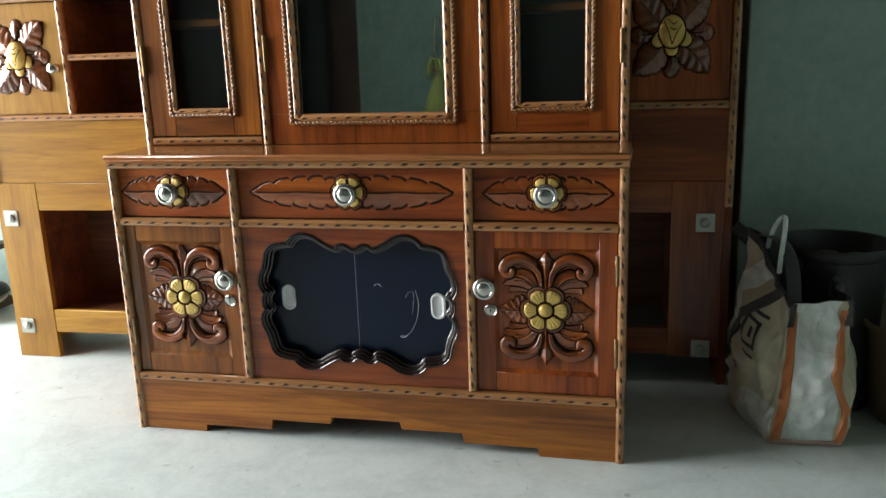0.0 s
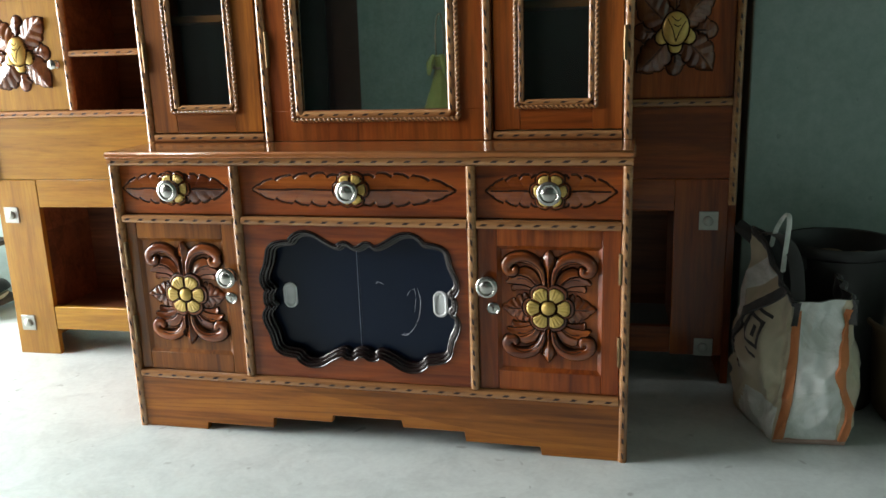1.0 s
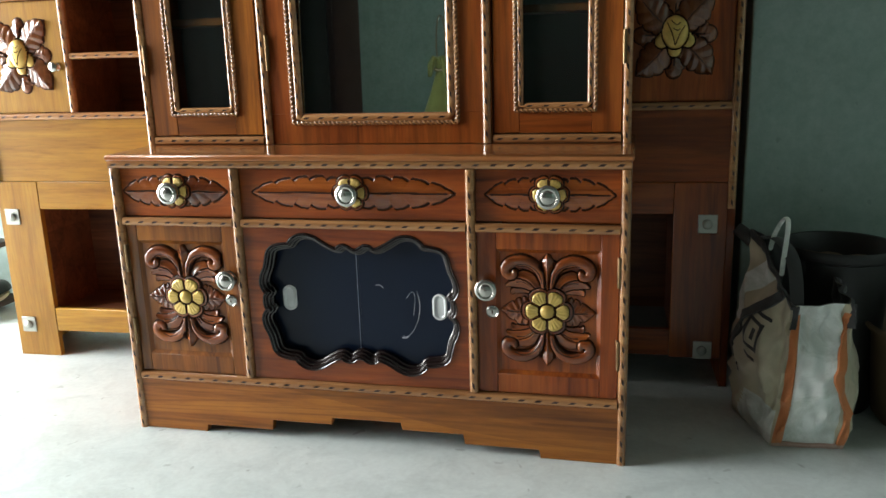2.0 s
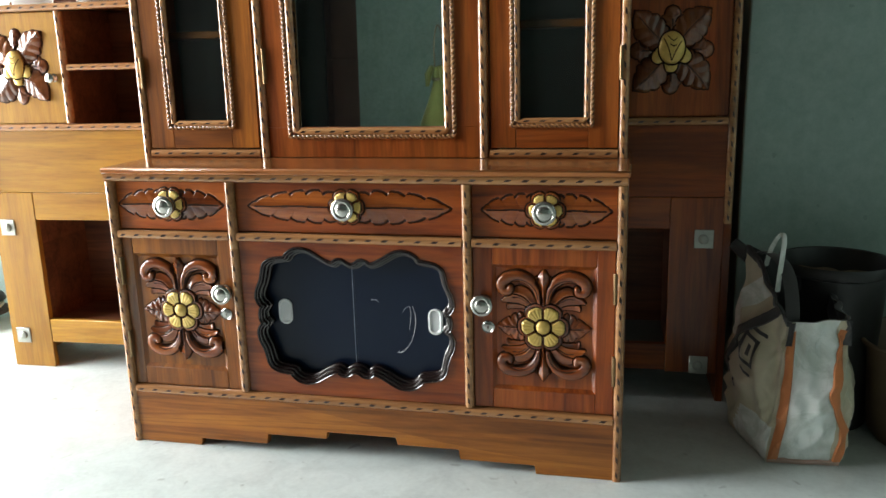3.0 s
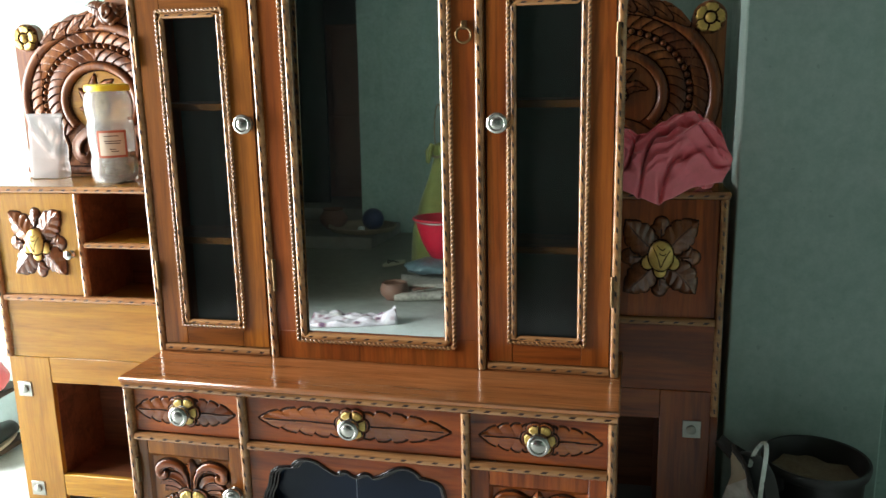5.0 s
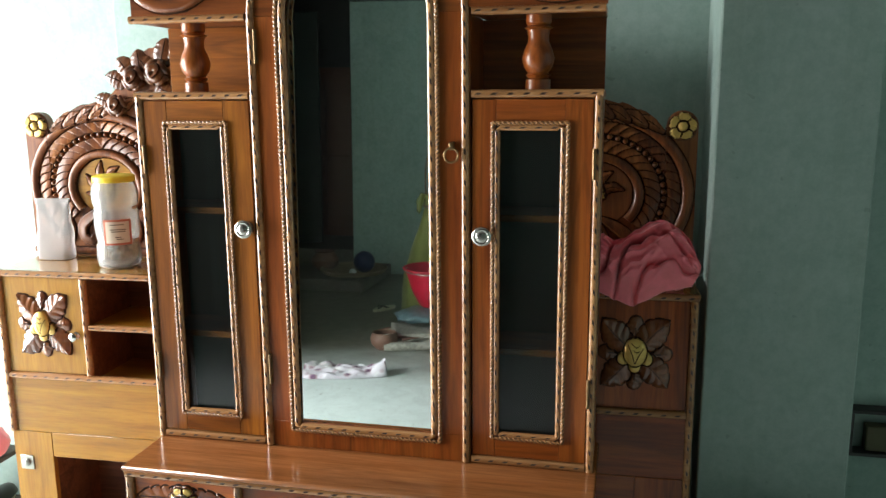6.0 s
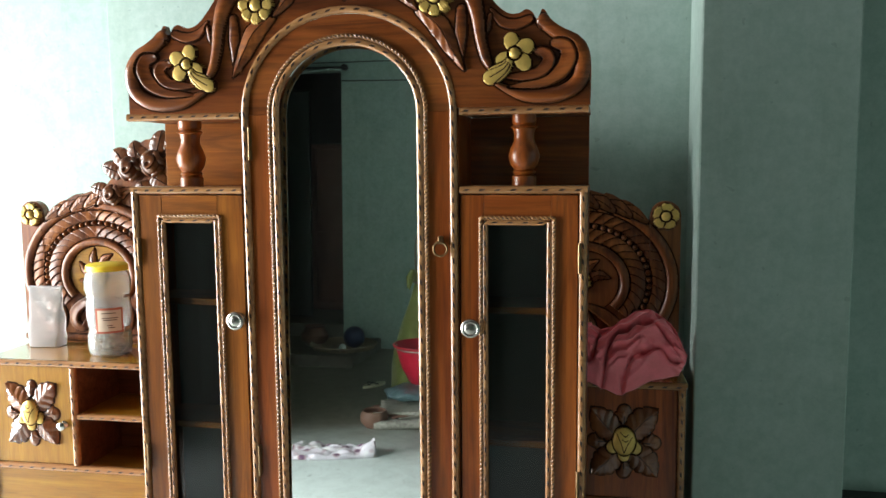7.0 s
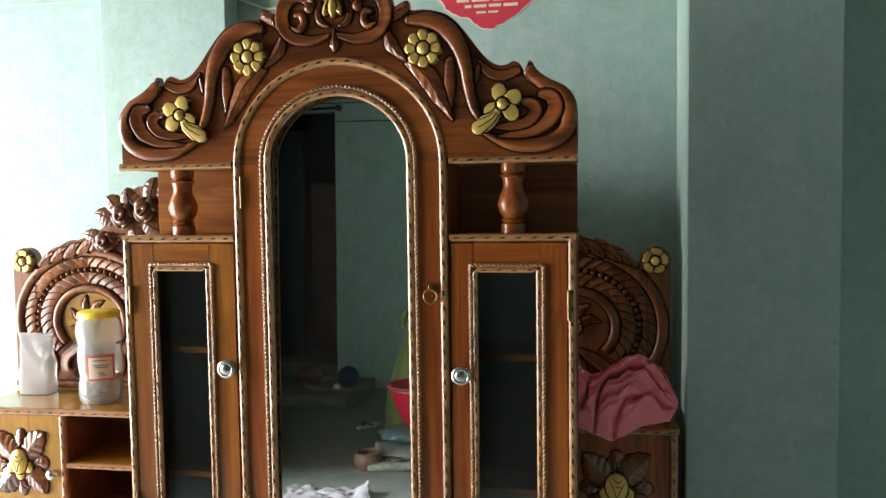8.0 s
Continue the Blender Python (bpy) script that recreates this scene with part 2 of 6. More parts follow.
def cement():
    m, n, l, b = material("polished_cement")
    vec = coords(n, l, (1, 1, 1))
    big, mid, fine = noisy(n, l, vec, 1.3, 5, 0.6, 0.6), noisy(n, l, vec, 9, 6, 0.7, 0.8), noisy(n, l, vec, 70, 4, 0.6)
    c = ramp(n, l, big, [(0.3, (0.60, 0.67, 0.665)), (0.7, (0.75, 0.82, 0.815))])
    c = blend(n, l, 0.45, c, ramp(n, l, mid, [(0.36, (0.48, 0.535, 0.53)), (0.58, (0.80, 0.87, 0.865))]))
    spots = ramp(n, l, noisy(n, l, vec, 22, 2, 0.4, 0.5), [(0.70, (1, 1, 1)), (0.76, (0.45, 0.46, 0.45))])
    c = blend(n, l, 0.8, c, spots, "MULTIPLY")
    c = blend(n, l, 0.25, c, ramp(n, l, fine, [(0.3, (0.52, 0.58, 0.575)), (0.7, (0.80, 0.87, 0.865))]))
    # brown far floor, its dimness put into the colour, with an uneven edge
    sep, edge, soil_shade = n.new("ShaderNodeSeparateXYZ"), n.new("ShaderNodeMath"), n.new("ShaderNodeMapRange")
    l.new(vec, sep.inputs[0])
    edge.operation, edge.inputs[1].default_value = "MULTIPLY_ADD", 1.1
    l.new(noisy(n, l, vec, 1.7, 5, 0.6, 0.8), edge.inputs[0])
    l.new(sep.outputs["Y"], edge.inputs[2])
    soil_shade.inputs["From Min"].default_value, soil_shade.inputs["From Max"].default_value = -2.75, -1.85
    soil_shade.inputs["To Min"].default_value, soil_shade.inputs["To Max"].default_value = 1.0, 0.0
    l.new(edge.outputs[0], soil_shade.inputs["Value"])
    c = blend(n, l, soil_shade.outputs["Result"], c, ramp(n, l, mid, [(0.36, (0.15, 0.14, 0.11)), (0.62, (0.24, 0.225, 0.18))]))
    c = blend(n, l, 1.0, c, (0.86, 0.87, 0.86), "MULTIPLY")
    l.new(c, b.inputs["Base Color"])
    b.inputs["Specular IOR Level"].default_value = 0.8
    r = n.new("ShaderNodeMapRange")
    r.inputs["To Min"].default_value, r.inputs["To Max"].default_value = 0.32, 0.52
    l.new(mid, r.inputs["Value"])
    l.new(r.outputs["Result"], b.inputs["Roughness"])
    bump(n, l, mid, b, 0.15, 0.004)
    return m


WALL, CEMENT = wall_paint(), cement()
DARK_DOOR = plain("dark_green_door_paint", (0.012, 0.02, 0.018), 0.5)
DIM_CEMENT = plain("dark_brown_cement", (0.13, 0.12, 0.10), 0.8, scale=12, vary=0.25)
# dark colours keep the walls and the unseen ceiling from bouncing light
DARK_ROOM = plain("dark_low_bounce_plaster", (0.10, 0.11, 0.10), 0.85)
CEILING = plain("dark_low_bounce_ceiling", (0.12, 0.11, 0.10), 0.9)
BLACK = plain("black_plastic", (0.022, 0.022, 0.021), 0.42)


# ---- mesh tools ----
class Geo:
    """Collects vertices and faces; the second item of a face is its material slot. Reliefs face -y."""

    def __init__(self):
        self.v, self.f, self.m = [], [], []

    def add(self, verts, faces, slot=0):
        k = len(self.v)
        self.v += [tuple(p) for p in verts]
        self.f += [tuple(i + k for i in f) for f in faces]
        self.m += [slot] * len(faces)
        return self

    def box(self, x0, x1, y0, y1, z0, z1, c=0.0015, slot=0):
        """A box with chamfered edges."""
        c = min(c, (x1 - x0) / 3, (y1 - y0) / 3, (z1 - z0) / 3)
        lo, hi = (x0, y0, z0), (x1, y1, z1)
        idx, verts = {}, []
        for sx in (0, 1):
            for sy in (0, 1):
                for sz in (0, 1):
                    s = (sx, sy, sz)
                    for a in range(3):
                        p = [hi[i] if s[i] else lo[i] for i in range(3)]
                        for i in range(3):
                            if i != a:
                                p[i] += -c if s[i] else c
                        idx[s, a] = len(verts)
                        verts.append(p)
        faces = []
        for a in range(3):
            u, w = (a + 1) % 3, (a + 2) % 3
            for side in (0, 1):
                q = []
                for pu, pw in ((0, 0), (1, 0), (1, 1), (0, 1)):
                    s = [0, 0, 0]
                    s[a], s[u], s[w] = side, pu, pw
                    q.append(idx[tuple(s), a])
                faces.append(q if side else q[::-1])
            for pu in (0, 1):
                for pw in (0, 1):
                    s0, s1 = [0, 0, 0], [0, 0, 0]
                    s0[a], s1[a] = 0, 1
                    s0[u] = s1[u] = pu
                    s0[w] = s1[w] = pw
                    q = [idx[tuple(s0), u], idx[tuple(s1), u], idx[tuple(s1), w], idx[tuple(s0), w]]
                    faces.append(q if pu == pw else q[::-1])
        for s in ((i, j, k) for i in (0, 1) for j in (0, 1) for k in (0, 1)):
            q = [idx[s, 0], idx[s, 1], idx[s, 2]]
            faces.append(q if sum(s) % 2 else q[::-1])
        return self.add(verts, faces, slot)

    def grid(self, rows, slot=0, close=False, wrap=False):
        """Quads between rows of points; close joins row ends, wrap joins the last row to the first."""
        k, n, r = len(self.v), len(rows[0]), len(rows)
        self.v += [tuple(p) for row in rows for p in row]
        for i in range(r if wrap else r - 1):
            for j in range(n if close else n - 1):
                a, b = k + i * n + j, k + i * n + (j + 1) % n
                c, d = k + ((i + 1) % r) * n + (j + 1) % n, k + ((i + 1) % r) * n + j
                self.f.append((a, b, c, d))
                self.m.append(slot(i, j) if callable(slot) else slot)
        return self

    def blade(self, pts, widths, h, y, slot=0, n=18, round_=6):
        """A rounded ridge along a curve in x and z, proud of the plane y."""
        path = curve(pts, n)
        rows = []
        for i, (p, t) in enumerate(zip(path, tangents(path))):
            w = lerp(widths, i / (len(path) - 1)) / 2
            wmax = max(widths) / 2
            hh = h * (0.25 + 0.75 * (w / wmax)) if wmax else h
            rows.append([(p[0] - t[1] * w * math.cos(math.pi * k / round_), y - hh * math.sin(math.pi * k / round_) ** 0.8,
                          p[1] + t[0] * w * math.cos(math.pi * k / round_)) for k in range(round_ + 1)])
        return self.grid(rows, slot)

    def dome(self, x, z, rx, rz, h, y, slot=0, n=14, rings=5):
        rows = []
        for i in range(rings + 1):
            a = math.pi / 2 * i / rings
            rows.append([(x + rx * math.cos(a) * math.cos(2 * math.pi * k / n), y - h * math.sin(a), z + rz * math.cos(a) * math.sin(2 * math.pi * k / n)) for k in range(n)])
        return self.grid(rows, slot, close=True)

    def petal(self, x, z, ang, r0, r1, w, h, y, slot=0):
        d = (math.cos(ang), math.sin(ang))
        pts = [(x + d[0] * r, z + d[1] * r) for r in (r0, (r0 + r1) / 2, r1)]
        return self.blade(pts, (w * 0.5, w * 0.82, w, w * 1.02, w * 0.55), h, y, slot, 10)

    def plate(self, outline, y_front, y_back, bevel=0.003, slot=0):
        """A flat board cut to an outline in x and z."""
        if area(outline) < 0:
            outline = outline[::-1]
        n = len(outline)
        inner = offset(outline, -bevel)
        rows = [[(p[0], y_back, p[1]) for p in outline], [(p[0], y_front + bevel, p[1]) for p in outline], [(p[0], y_front, p[1]) for p in inner]]
        k = len(self.v)
        self.grid(rows, slot, close=True)
        self.f.append(tuple(range(k + 2 * n, k + 3 * n)))
        self.f.append(tuple(range(k + n - 1, k - 1, -1)))
        self.m += [slot, slot]
        return self

    def sweep(self, path, profile, closed=False, slot=0):
        """A moulding: profile points (offset to the path's left, y) along a path in x and z."""
        tan = tangents(path, closed)
        rows = [[(p[0] - t[1] * o, y, p[1] + t[0] * o) for o, y in profile] for p, t in zip(path, tan)]
        return self.grid(rows, slot, wrap=closed)

    def trim(self, path, w, h, y, period=0.038, closed=False, flip=False, slot=0, dark=1):
        """A half-round strip with slanted notches cut into it, stained dark."""
        pts, length = resample_fn(path, closed)
        count = max(2, round(length / period))
        period = length / count
        stops = [0.0, 0.27, 0.32, 0.55, 0.60]
        prof = [(-1, 0.0), (-0.95, 0.5), (-0.66, 0.84), (-0.27, 0.962), (-0.21, 0.972), (0.21, 0.972), (0.27, 0.962), (0.66, 0.84), (0.95, 0.5), (1, 0.0)]
        if flip:
            prof = [(-a, b) for a, b in prof][::-1]
        rows, marks = [], []
        for i in range(count):
            for j, s in enumerate(stops):
                row = []
                for q, (o, r) in enumerate(prof):
                    inner = j and q in (3, 4, 5, 6)
                    cut = 0.70 if j in (2, 3) and q in (4, 5) else 1.0
                    (px, pz), (tx, tz) = pts((i + s) * period + (0.32 * period * o if inner else 0.0))
                    row.append((px - tz * o * w / 2, y - h * r * cut, pz + tx * o * w / 2))
                rows.append(row)
                marks.append(j)
        if not closed:
            (px, pz), (tx, tz) = pts(length)
            rows.append([(px - tz * o * w / 2, y - h * r, pz + tx * o * w / 2) for o, r in prof])
        return self.grid(rows, lambda i, j: dark if marks[i % len(marks)] in (1, 2, 3) and j in (3, 4, 5) else slot, wrap=closed)

    def rope(self, path, r, y, pitch=0.0115, lobes=2, closed=False, slot=0):
        """A twisted rope moulding."""
        pts, length = resample_fn(path, closed)
        step = pitch / 8
        count = int(length / step)
        rows = []
        for i in range(count + (0 if closed else 1)):
            (px, pz), (tx, tz) = pts(i * length / count)
            ph = 2 * math.pi * (i * length / count) / pitch
            row = []
            for k in range(10):
                a = 2 * math.pi * k / 10
                rr = r * (1 + 0.19 * math.cos(lobes * a - ph))
                row.append((px - tz * rr * math.cos(a), y - rr * math.sin(a), pz + tx * rr * math.cos(a)))
            rows.append(row)
        return self.grid(rows, lambda i, k: 1 if math.cos(lobes * 2 * math.pi * (k + 0.5) / 10 - 2 * math.pi * (i + 0.5) * length / count / pitch) < -0.85 else slot, close=True, wrap=closed)

    def lathe(self, base, profile, axis="z", n=20, slot=0):
        """A turned shape: profile points (radius, way along the axis)."""
        rows = []
        for r, d in profile:
            row = []
            for k in range(n):
                a = 2 * math.pi * k / n
                c, s = r * math.cos(a), r * math.sin(a)
                row.append((base[0] + c, base[1] + s, base[2] + d) if axis == "z" else (base[0] + c, base[1] - d, base[2] + s))
            rows.append(row)
        return self.grid(rows, slot, close=True)

    def tube(self, pts, r, n=8, slot=0, closed=False):
        """A round wire or strap through points in space."""
        pts = [Vector(p) for p in pts]
        rows, side = [], None
        for i, p in enumerate(pts):
            a, b = pts[max(i - 1, 0)], pts[min(i + 1, len(pts) - 1)]
            t = (b - a).normalized()
            ref = side if side is not None else (Vector((0, 0, 1)) if abs(t.z) < 0.9 else Vector((1, 0, 0)))
            u = (ref - t * ref.dot(t)).normalized()
            side = u
            w = t.cross(u)
            rr = r[i] if isinstance(r, (list, tuple)) else r
            rows.append([p + (u * math.cos(2 * math.pi * k / n) + w * math.sin(2 * math.pi * k / n)) * rr for k in range(n)])
        k = len(self.v)
        self.grid(rows, slot, close=True)
        if not closed:
            self.f += [tuple(range(k + n - 1, k - 1, -1)), tuple(range(k + (len(pts) - 1) * n, k + len(pts) * n))]
            self.m += [slot, slot]
        return self


def lerp(vals, t):
    if len(vals) == 1:
        return vals[0]
    x = min(max(t, 0), 1) * (len(vals) - 1)
    i = min(int(x), len(vals) - 2)
    return vals[i] + (vals[i + 1] - vals[i]) * (x - i)


def curve(pts, n):
    """A smooth line through points, n pieces in all."""
    if len(pts) == 2:
        pts = [pts[0], ((pts[0][0] + pts[1][0]) / 2, (pts[0][1] + pts[1][1]) / 2), pts[1]]
    out, m = [], len(pts) - 1
    for i in range(n + 1):
        x = i / n * m
        k = min(int(x), m - 1)
        t = x - k
        p0, p1, p2, p3 = pts[max(k - 1, 0)], pts[k], pts[k + 1], pts[min(k + 2, m)]
        out.append(tuple(0.5 * (2 * b + (c - a) * t + (2 * a - 5 * b + 4 * c - d) * t * t + (3 * b - a - 3 * c + d) * t ** 3) for a, b, c, d in zip(p0, p1, p2, p3)))
    return out


def tangents(path, closed=False):
    out, n = [], len(path)
    for i in range(n):
        a = path[(i - 1) % n] if closed or i else path[0]
        b = path[(i + 1) % n] if closed or i < n - 1 else path[-1]
        dx, dz = b[0] - a[0], b[1] - a[1]
        d = math.hypot(dx, dz) or 1.0
        out.append((dx / d, dz / d))
    return out


def area(p):
    return sum(p[i][0] * p[(i + 1) % len(p)][1] - p[(i + 1) % len(p)][0] * p[i][1] for i in range(len(p))) / 2


def offset(outline, d):
    """An outline, anticlockwise, moved outwards by d."""
    return [(p[0] + t[1] * d, p[1] - t[0] * d) for p, t in zip(outline, tangents(outline, True))]


def resample_fn(path, closed):
    pts = list(path) + ([path[0]] if closed else [])
    acc = [0.0]
    for a, b in zip(pts, pts[1:]):
        acc.append(acc[-1] + math.hypot(b[0] - a[0], b[1] - a[1]))

    def at(s):
        s = s % acc[-1] if closed else min(max(s, 0.0), acc[-1])
        i = max(0, min(int(np.searchsorted(acc, s, "right")) - 1, len(pts) - 2))
        a, b = pts[i], pts[i + 1]
        d = acc[i + 1] - acc[i] or 1.0
        t = (s - acc[i]) / d
        return (a[0] + (b[0] - a[0]) * t, a[1] + (b[1] - a[1]) * t), ((b[0] - a[0]) / d, (b[1] - a[1]) / d)
    return at, acc[-1]


def mesh_of(name, geo, mats, smooth=38):
    me = bpy.data.meshes.new(name)
    me.from_pydata(geo.v, [], geo.f)
    for m in mats if isinstance(mats, (list, tuple)) else [mats]:
        me.materials.append(m)
    me.polygons.foreach_set("material_index", geo.m)
    me.polygons.foreach_set("use_smooth", [smooth > 0] * len(geo.f))
    bm = bmesh.new()
    bm.from_mesh(me)
    bmesh.ops.recalc_face_normals(bm, faces=bm.faces)
    bm.to_mesh(me)
    bm.free()
    if smooth > 0:
        me.set_sharp_from_angle(angle=radians(smooth))
    return me


def thing(name, at, label, category, group="", kind="", rz=0.0):
    ob = new(name)
    ob.matrix_world = pose(*at, 0, 0, rz)
    ob.empty_display_size = 0.05
    return tagged(ob, label, category, group, kind)


def part(name, geo, mats, parent, label="", smooth=38):
    """One mesh under a thing or a part, in the thing's own axes."""
    ob = new(name, mesh_of(name, geo, mats, smooth))
    ob.parent = parent
    return tagged(ob, label)


def solo(name, geo, mats, label, category, group="", kind="", at=(0, 0, 0), rz=0.0, smooth=38):
    ob = new(name, mesh_of(name, geo, mats, smooth))
    ob.matrix_world = pose(*at, 0, 0, rz)
    return tagged(ob, label, category, group, kind)


def mirrored(pts, cx=0.0):
    return [(2 * cx - x, z) for x, z in pts]


class Relief:
    """A carved board front: heights over a grid in x and z, with stained grooves round each carved element."""

    def __init__(self, xs, low, high, rows):
        t = np.linspace(0, 1, rows)[:, None]
        self.x = np.repeat(np.asarray(xs)[None, :], rows, 0)
        lo, hi = low + np.zeros_like(self.x[:1]), high + np.zeros_like(self.x[:1])
        self.z = lo + (hi - lo) * t
        self.h = np.zeros_like(self.x)
        self.id = np.zeros(self.x.shape, int)
        self.g = np.zeros(self.x.shape, bool)
        self.parts = []

    def put(self, sd, height, name, groove=0.0028, floor=-0.0015, label=""):
        self.parts.append((name, label))
        near, inside = (sd < groove) & (sd >= 0), sd < 0
        self.g |= near
        self.h[near] = np.maximum(np.minimum(self.h[near] - 0.004, self.h[near] * 0.3), floor)
        self.h[inside] = height[inside] if isinstance(height, np.ndarray) else height
        self.g &= ~inside
        self.id[inside] = len(self.parts)

    def along(self, pts, widths, n=24):
        """For every grid point: signed side distance, way along the line, half width there, distance."""
        path = curve(pts, n)
        full = [np.full(self.x.shape, 1e9), np.zeros_like(self.x), np.ones_like(self.x)]
        pad = max(widths) / 2 + 0.012
        px, pz = [p[0] for p in path], [p[1] for p in path]
        box = (self.x > min(px) - pad) & (self.x < max(px) + pad) & (self.z > min(pz) - pad) & (self.z < max(pz) + pad)
        gx, gz = self.x[box], self.z[box]
        best, way, side = (f[box] for f in full)
        for k, (a, b) in enumerate(zip(path, path[1:])):
            dx, dz = b[0] - a[0], b[1] - a[1]
            ll = dx * dx + dz * dz or 1e-12
            t = np.clip(((gx - a[0]) * dx + (gz - a[1]) * dz) / ll, 0, 1)
            ox, oz = gx - a[0] - t * dx, gz - a[1] - t * dz
            d = np.hypot(ox, oz)
            m = d < best
            best[m], way[m], side[m] = d[m], ((k + t) / n)[m], np.sign(dx * oz - dz * ox + 1e-12)[m]
        for f, val in zip(full, (best, way, side)):
            f[box] = val
        best, way, side = full
        half = np.interp(way, np.linspace(0, 1, len(widths)), widths) / 2
        return best, way, side, half

    def stroke(self, pts, widths, h, kind="round", name="carved_scroll", groove=0.0028, teeth=0, out=1, n=24, floor=-0.0015, label="", rise=0.35, vein=0.0005, bite=0.24):
        d, t, s, w = self.along(pts, widths, n)
        if teeth:
            saw = (t * teeth - 0.55 * np.clip(d / np.maximum(w, 1e-5), 0, 1.2)) % 1.0
            w = w * (1 - bite * np.clip((saw - 0.45) / 0.55, 0, 1) ** 1.5)
        q = np.clip(d / np.maximum(w, 1e-5), 0, 1)
        edge = np.sqrt(np.clip(1 - q ** 4, 0, 1))
        if kind == "round":
            hh = h * (rise + (1 - rise) * np.sqrt(1 - q * q))
        elif kind == "scoop":
            c = s * out * q
            hh = h * (0.42 + 0.58 * np.clip(0.5 + 0.5 * c, 0, 1) ** 1.6 + 0.22 * np.clip(-c, 0, 1) ** 3) * (0.45 + 0.55 * edge)
        elif kind == "leaf":
            hh = h * (0.45 + 0.55 * (1 - q)) * (0.6 + 0.4 * edge)
            hh = hh + vein * np.sin(2 * math.pi * (t * 5 - q * 0.9)) * (q > 0.15)
        else:
            hh = h * (0.35 + 0.65 * (1 - q))
        self.put(d - w, hh, name, groove, floor, label)
        if kind == "leaf":
            self.line(pts, 0.0011, 0.12, 0.80)

    def line(self, pts, w, t0=0.0, t1=1.0):
        """A thin stained groove."""
        d, t, _, _ = self.along(pts, (2 * w,), 20)
        m = (d < w) & (t > t0) & (t < t1)
        self.g |= m
        self.h[m] -= 0.0014

    def disc(self, cx, cz, r, h, name="carved_boss", groove=0.002, rz=None, flat=0.4, label=""):
        q = np.hypot((self.x - cx), (self.z - cz) * r / (rz or r))
        self.put(q - r, h * (flat + (1 - flat) * np.sqrt(np.clip(1 - (q / r) ** 2, 0, 1))), name, groove, label=label)

    def petals(self, cx, cz, r, count, h, heart, turn=0.0, notch=0.0, gap=0.0050, rim=0.007, pinch=0.24, base=0.0):
        """A flower of rounded petals on a carved rim, with a domed heart."""
        a = np.arctan2(self.z - cz, self.x - cx) - turn
        rr = np.hypot(self.x - cx, self.z - cz)
        f = ((a / (2 * math.pi) * count) % 1.0) - 0.5
        lobe = (1 - pinch * np.abs(2 * f) ** 3.0 - notch * np.exp(-(f / 0.06) ** 2)) * r
        if rim:
            self.put(rr - lobe - rim, h * 0.55 + base + 0 * rr, "flower_rim", 0.0026)
        side = np.abs(f) * 2 * math.pi / count * rr
        edge = np.minimum(lobe - rr, math.pi / count * rr - side)
        sd = np.maximum(rr - lobe, -(math.pi / count * rr - side - gap / 2))
        hh = base + h * (0.55 + 0.32 * np.clip(edge / (0.12 * r), 0, 1) ** 0.6 + 0.13 * rr / r) + 0.0005 * np.cos(f * 2 * math.pi * 5) * (rr > 0.5 * r) * (rr < 0.92 * r)
        self.put(sd, hh, "flower", 0.0012, label="gold painted flower petals")
        self.disc(cx, cz, heart * r + 0.0034, base + h * 0.5, "flower_rim", 0.001, flat=1.0)
        self.g |= (rr < heart * r + 0.0034)
        self.disc(cx, cz, heart * r, base + h * 1.45, "flower_heart", 0.0, flat=0.5, label="gold painted flower heart")

    def build(self, parent, y, mats, ground, gold, shift=0.0, skirt=0.0, ground_label="", other=None):
        """Meshes: the ground, then every carved element; gold names take the gold paint."""
        nz, nx = self.x.shape
        v = np.stack([self.x, y - self.h, self.z - shift], -1).reshape(-1, 3)
        i = (np.arange(nz - 1)[:, None] * nx + np.arange(nx - 1)[None, :]).reshape(-1)
        quads = np.stack([i, i + 1, i + nx + 1, i + nx], -1)
        ids = self.id.reshape(-1)[quads].max(1)
        dark = self.g.reshape(-1)[quads].sum(1) >= 2
        ids[dark] = 0
        for k in range(len(self.parts) + 1):
            sel = ids == k
            if not sel.any():
                continue
            q = quads[sel]
            used, inv = np.unique(q, return_inverse=True)
            geo = Geo()
            geo.v = [tuple(p) for p in v[used].tolist()]
            geo.f = [tuple(f) for f in inv.reshape(-1, 4).tolist()]
            geo.m = dark[sel].astype(int).tolist()
            name, label = self.parts[k - 1] if k else (ground, ground_label)
            if k == 0 and skirt:
                edge = [j for j in range(nx)] + [r * nx + nx - 1 for r in range(1, nz)] + [(nz - 1) * nx + j for j in range(nx - 2, -1, -1)] + [r * nx for r in range(nz - 2, 0, -1)]
                geo.grid([[tuple(v[e]) for e in edge], [(v[e][0], y + skirt, v[e][2]) for e in edge]], 0, close=True)
            me = bpy.data.meshes.new(name)
            me.from_pydata(geo.v, [], geo.f)
            for m in ([GOLD, STAIN] if name in gold else [other[name], STAIN] if other and name in other else mats):
                me.materials.append(m)
            me.polygons.foreach_set("material_index", geo.m)
            me.polygons.foreach_set("use_smooth", [True] * len(geo.f))
            ob = new(name, me)
            ob.parent = parent
            tagged(ob, label)


# ---- the room ----
BACK, RIGHT, REAR, TOP, JOG = 0.98, 4.6, -5.95, 3.3, -3.5


def slab(name, x0, x1, y0, y1, z0, z1, mat, label, category):
    return solo(name, Geo().box(x0, x1, y0, y1, z0, z1, 0.004), mat, label, category, kind="structure", smooth=0)


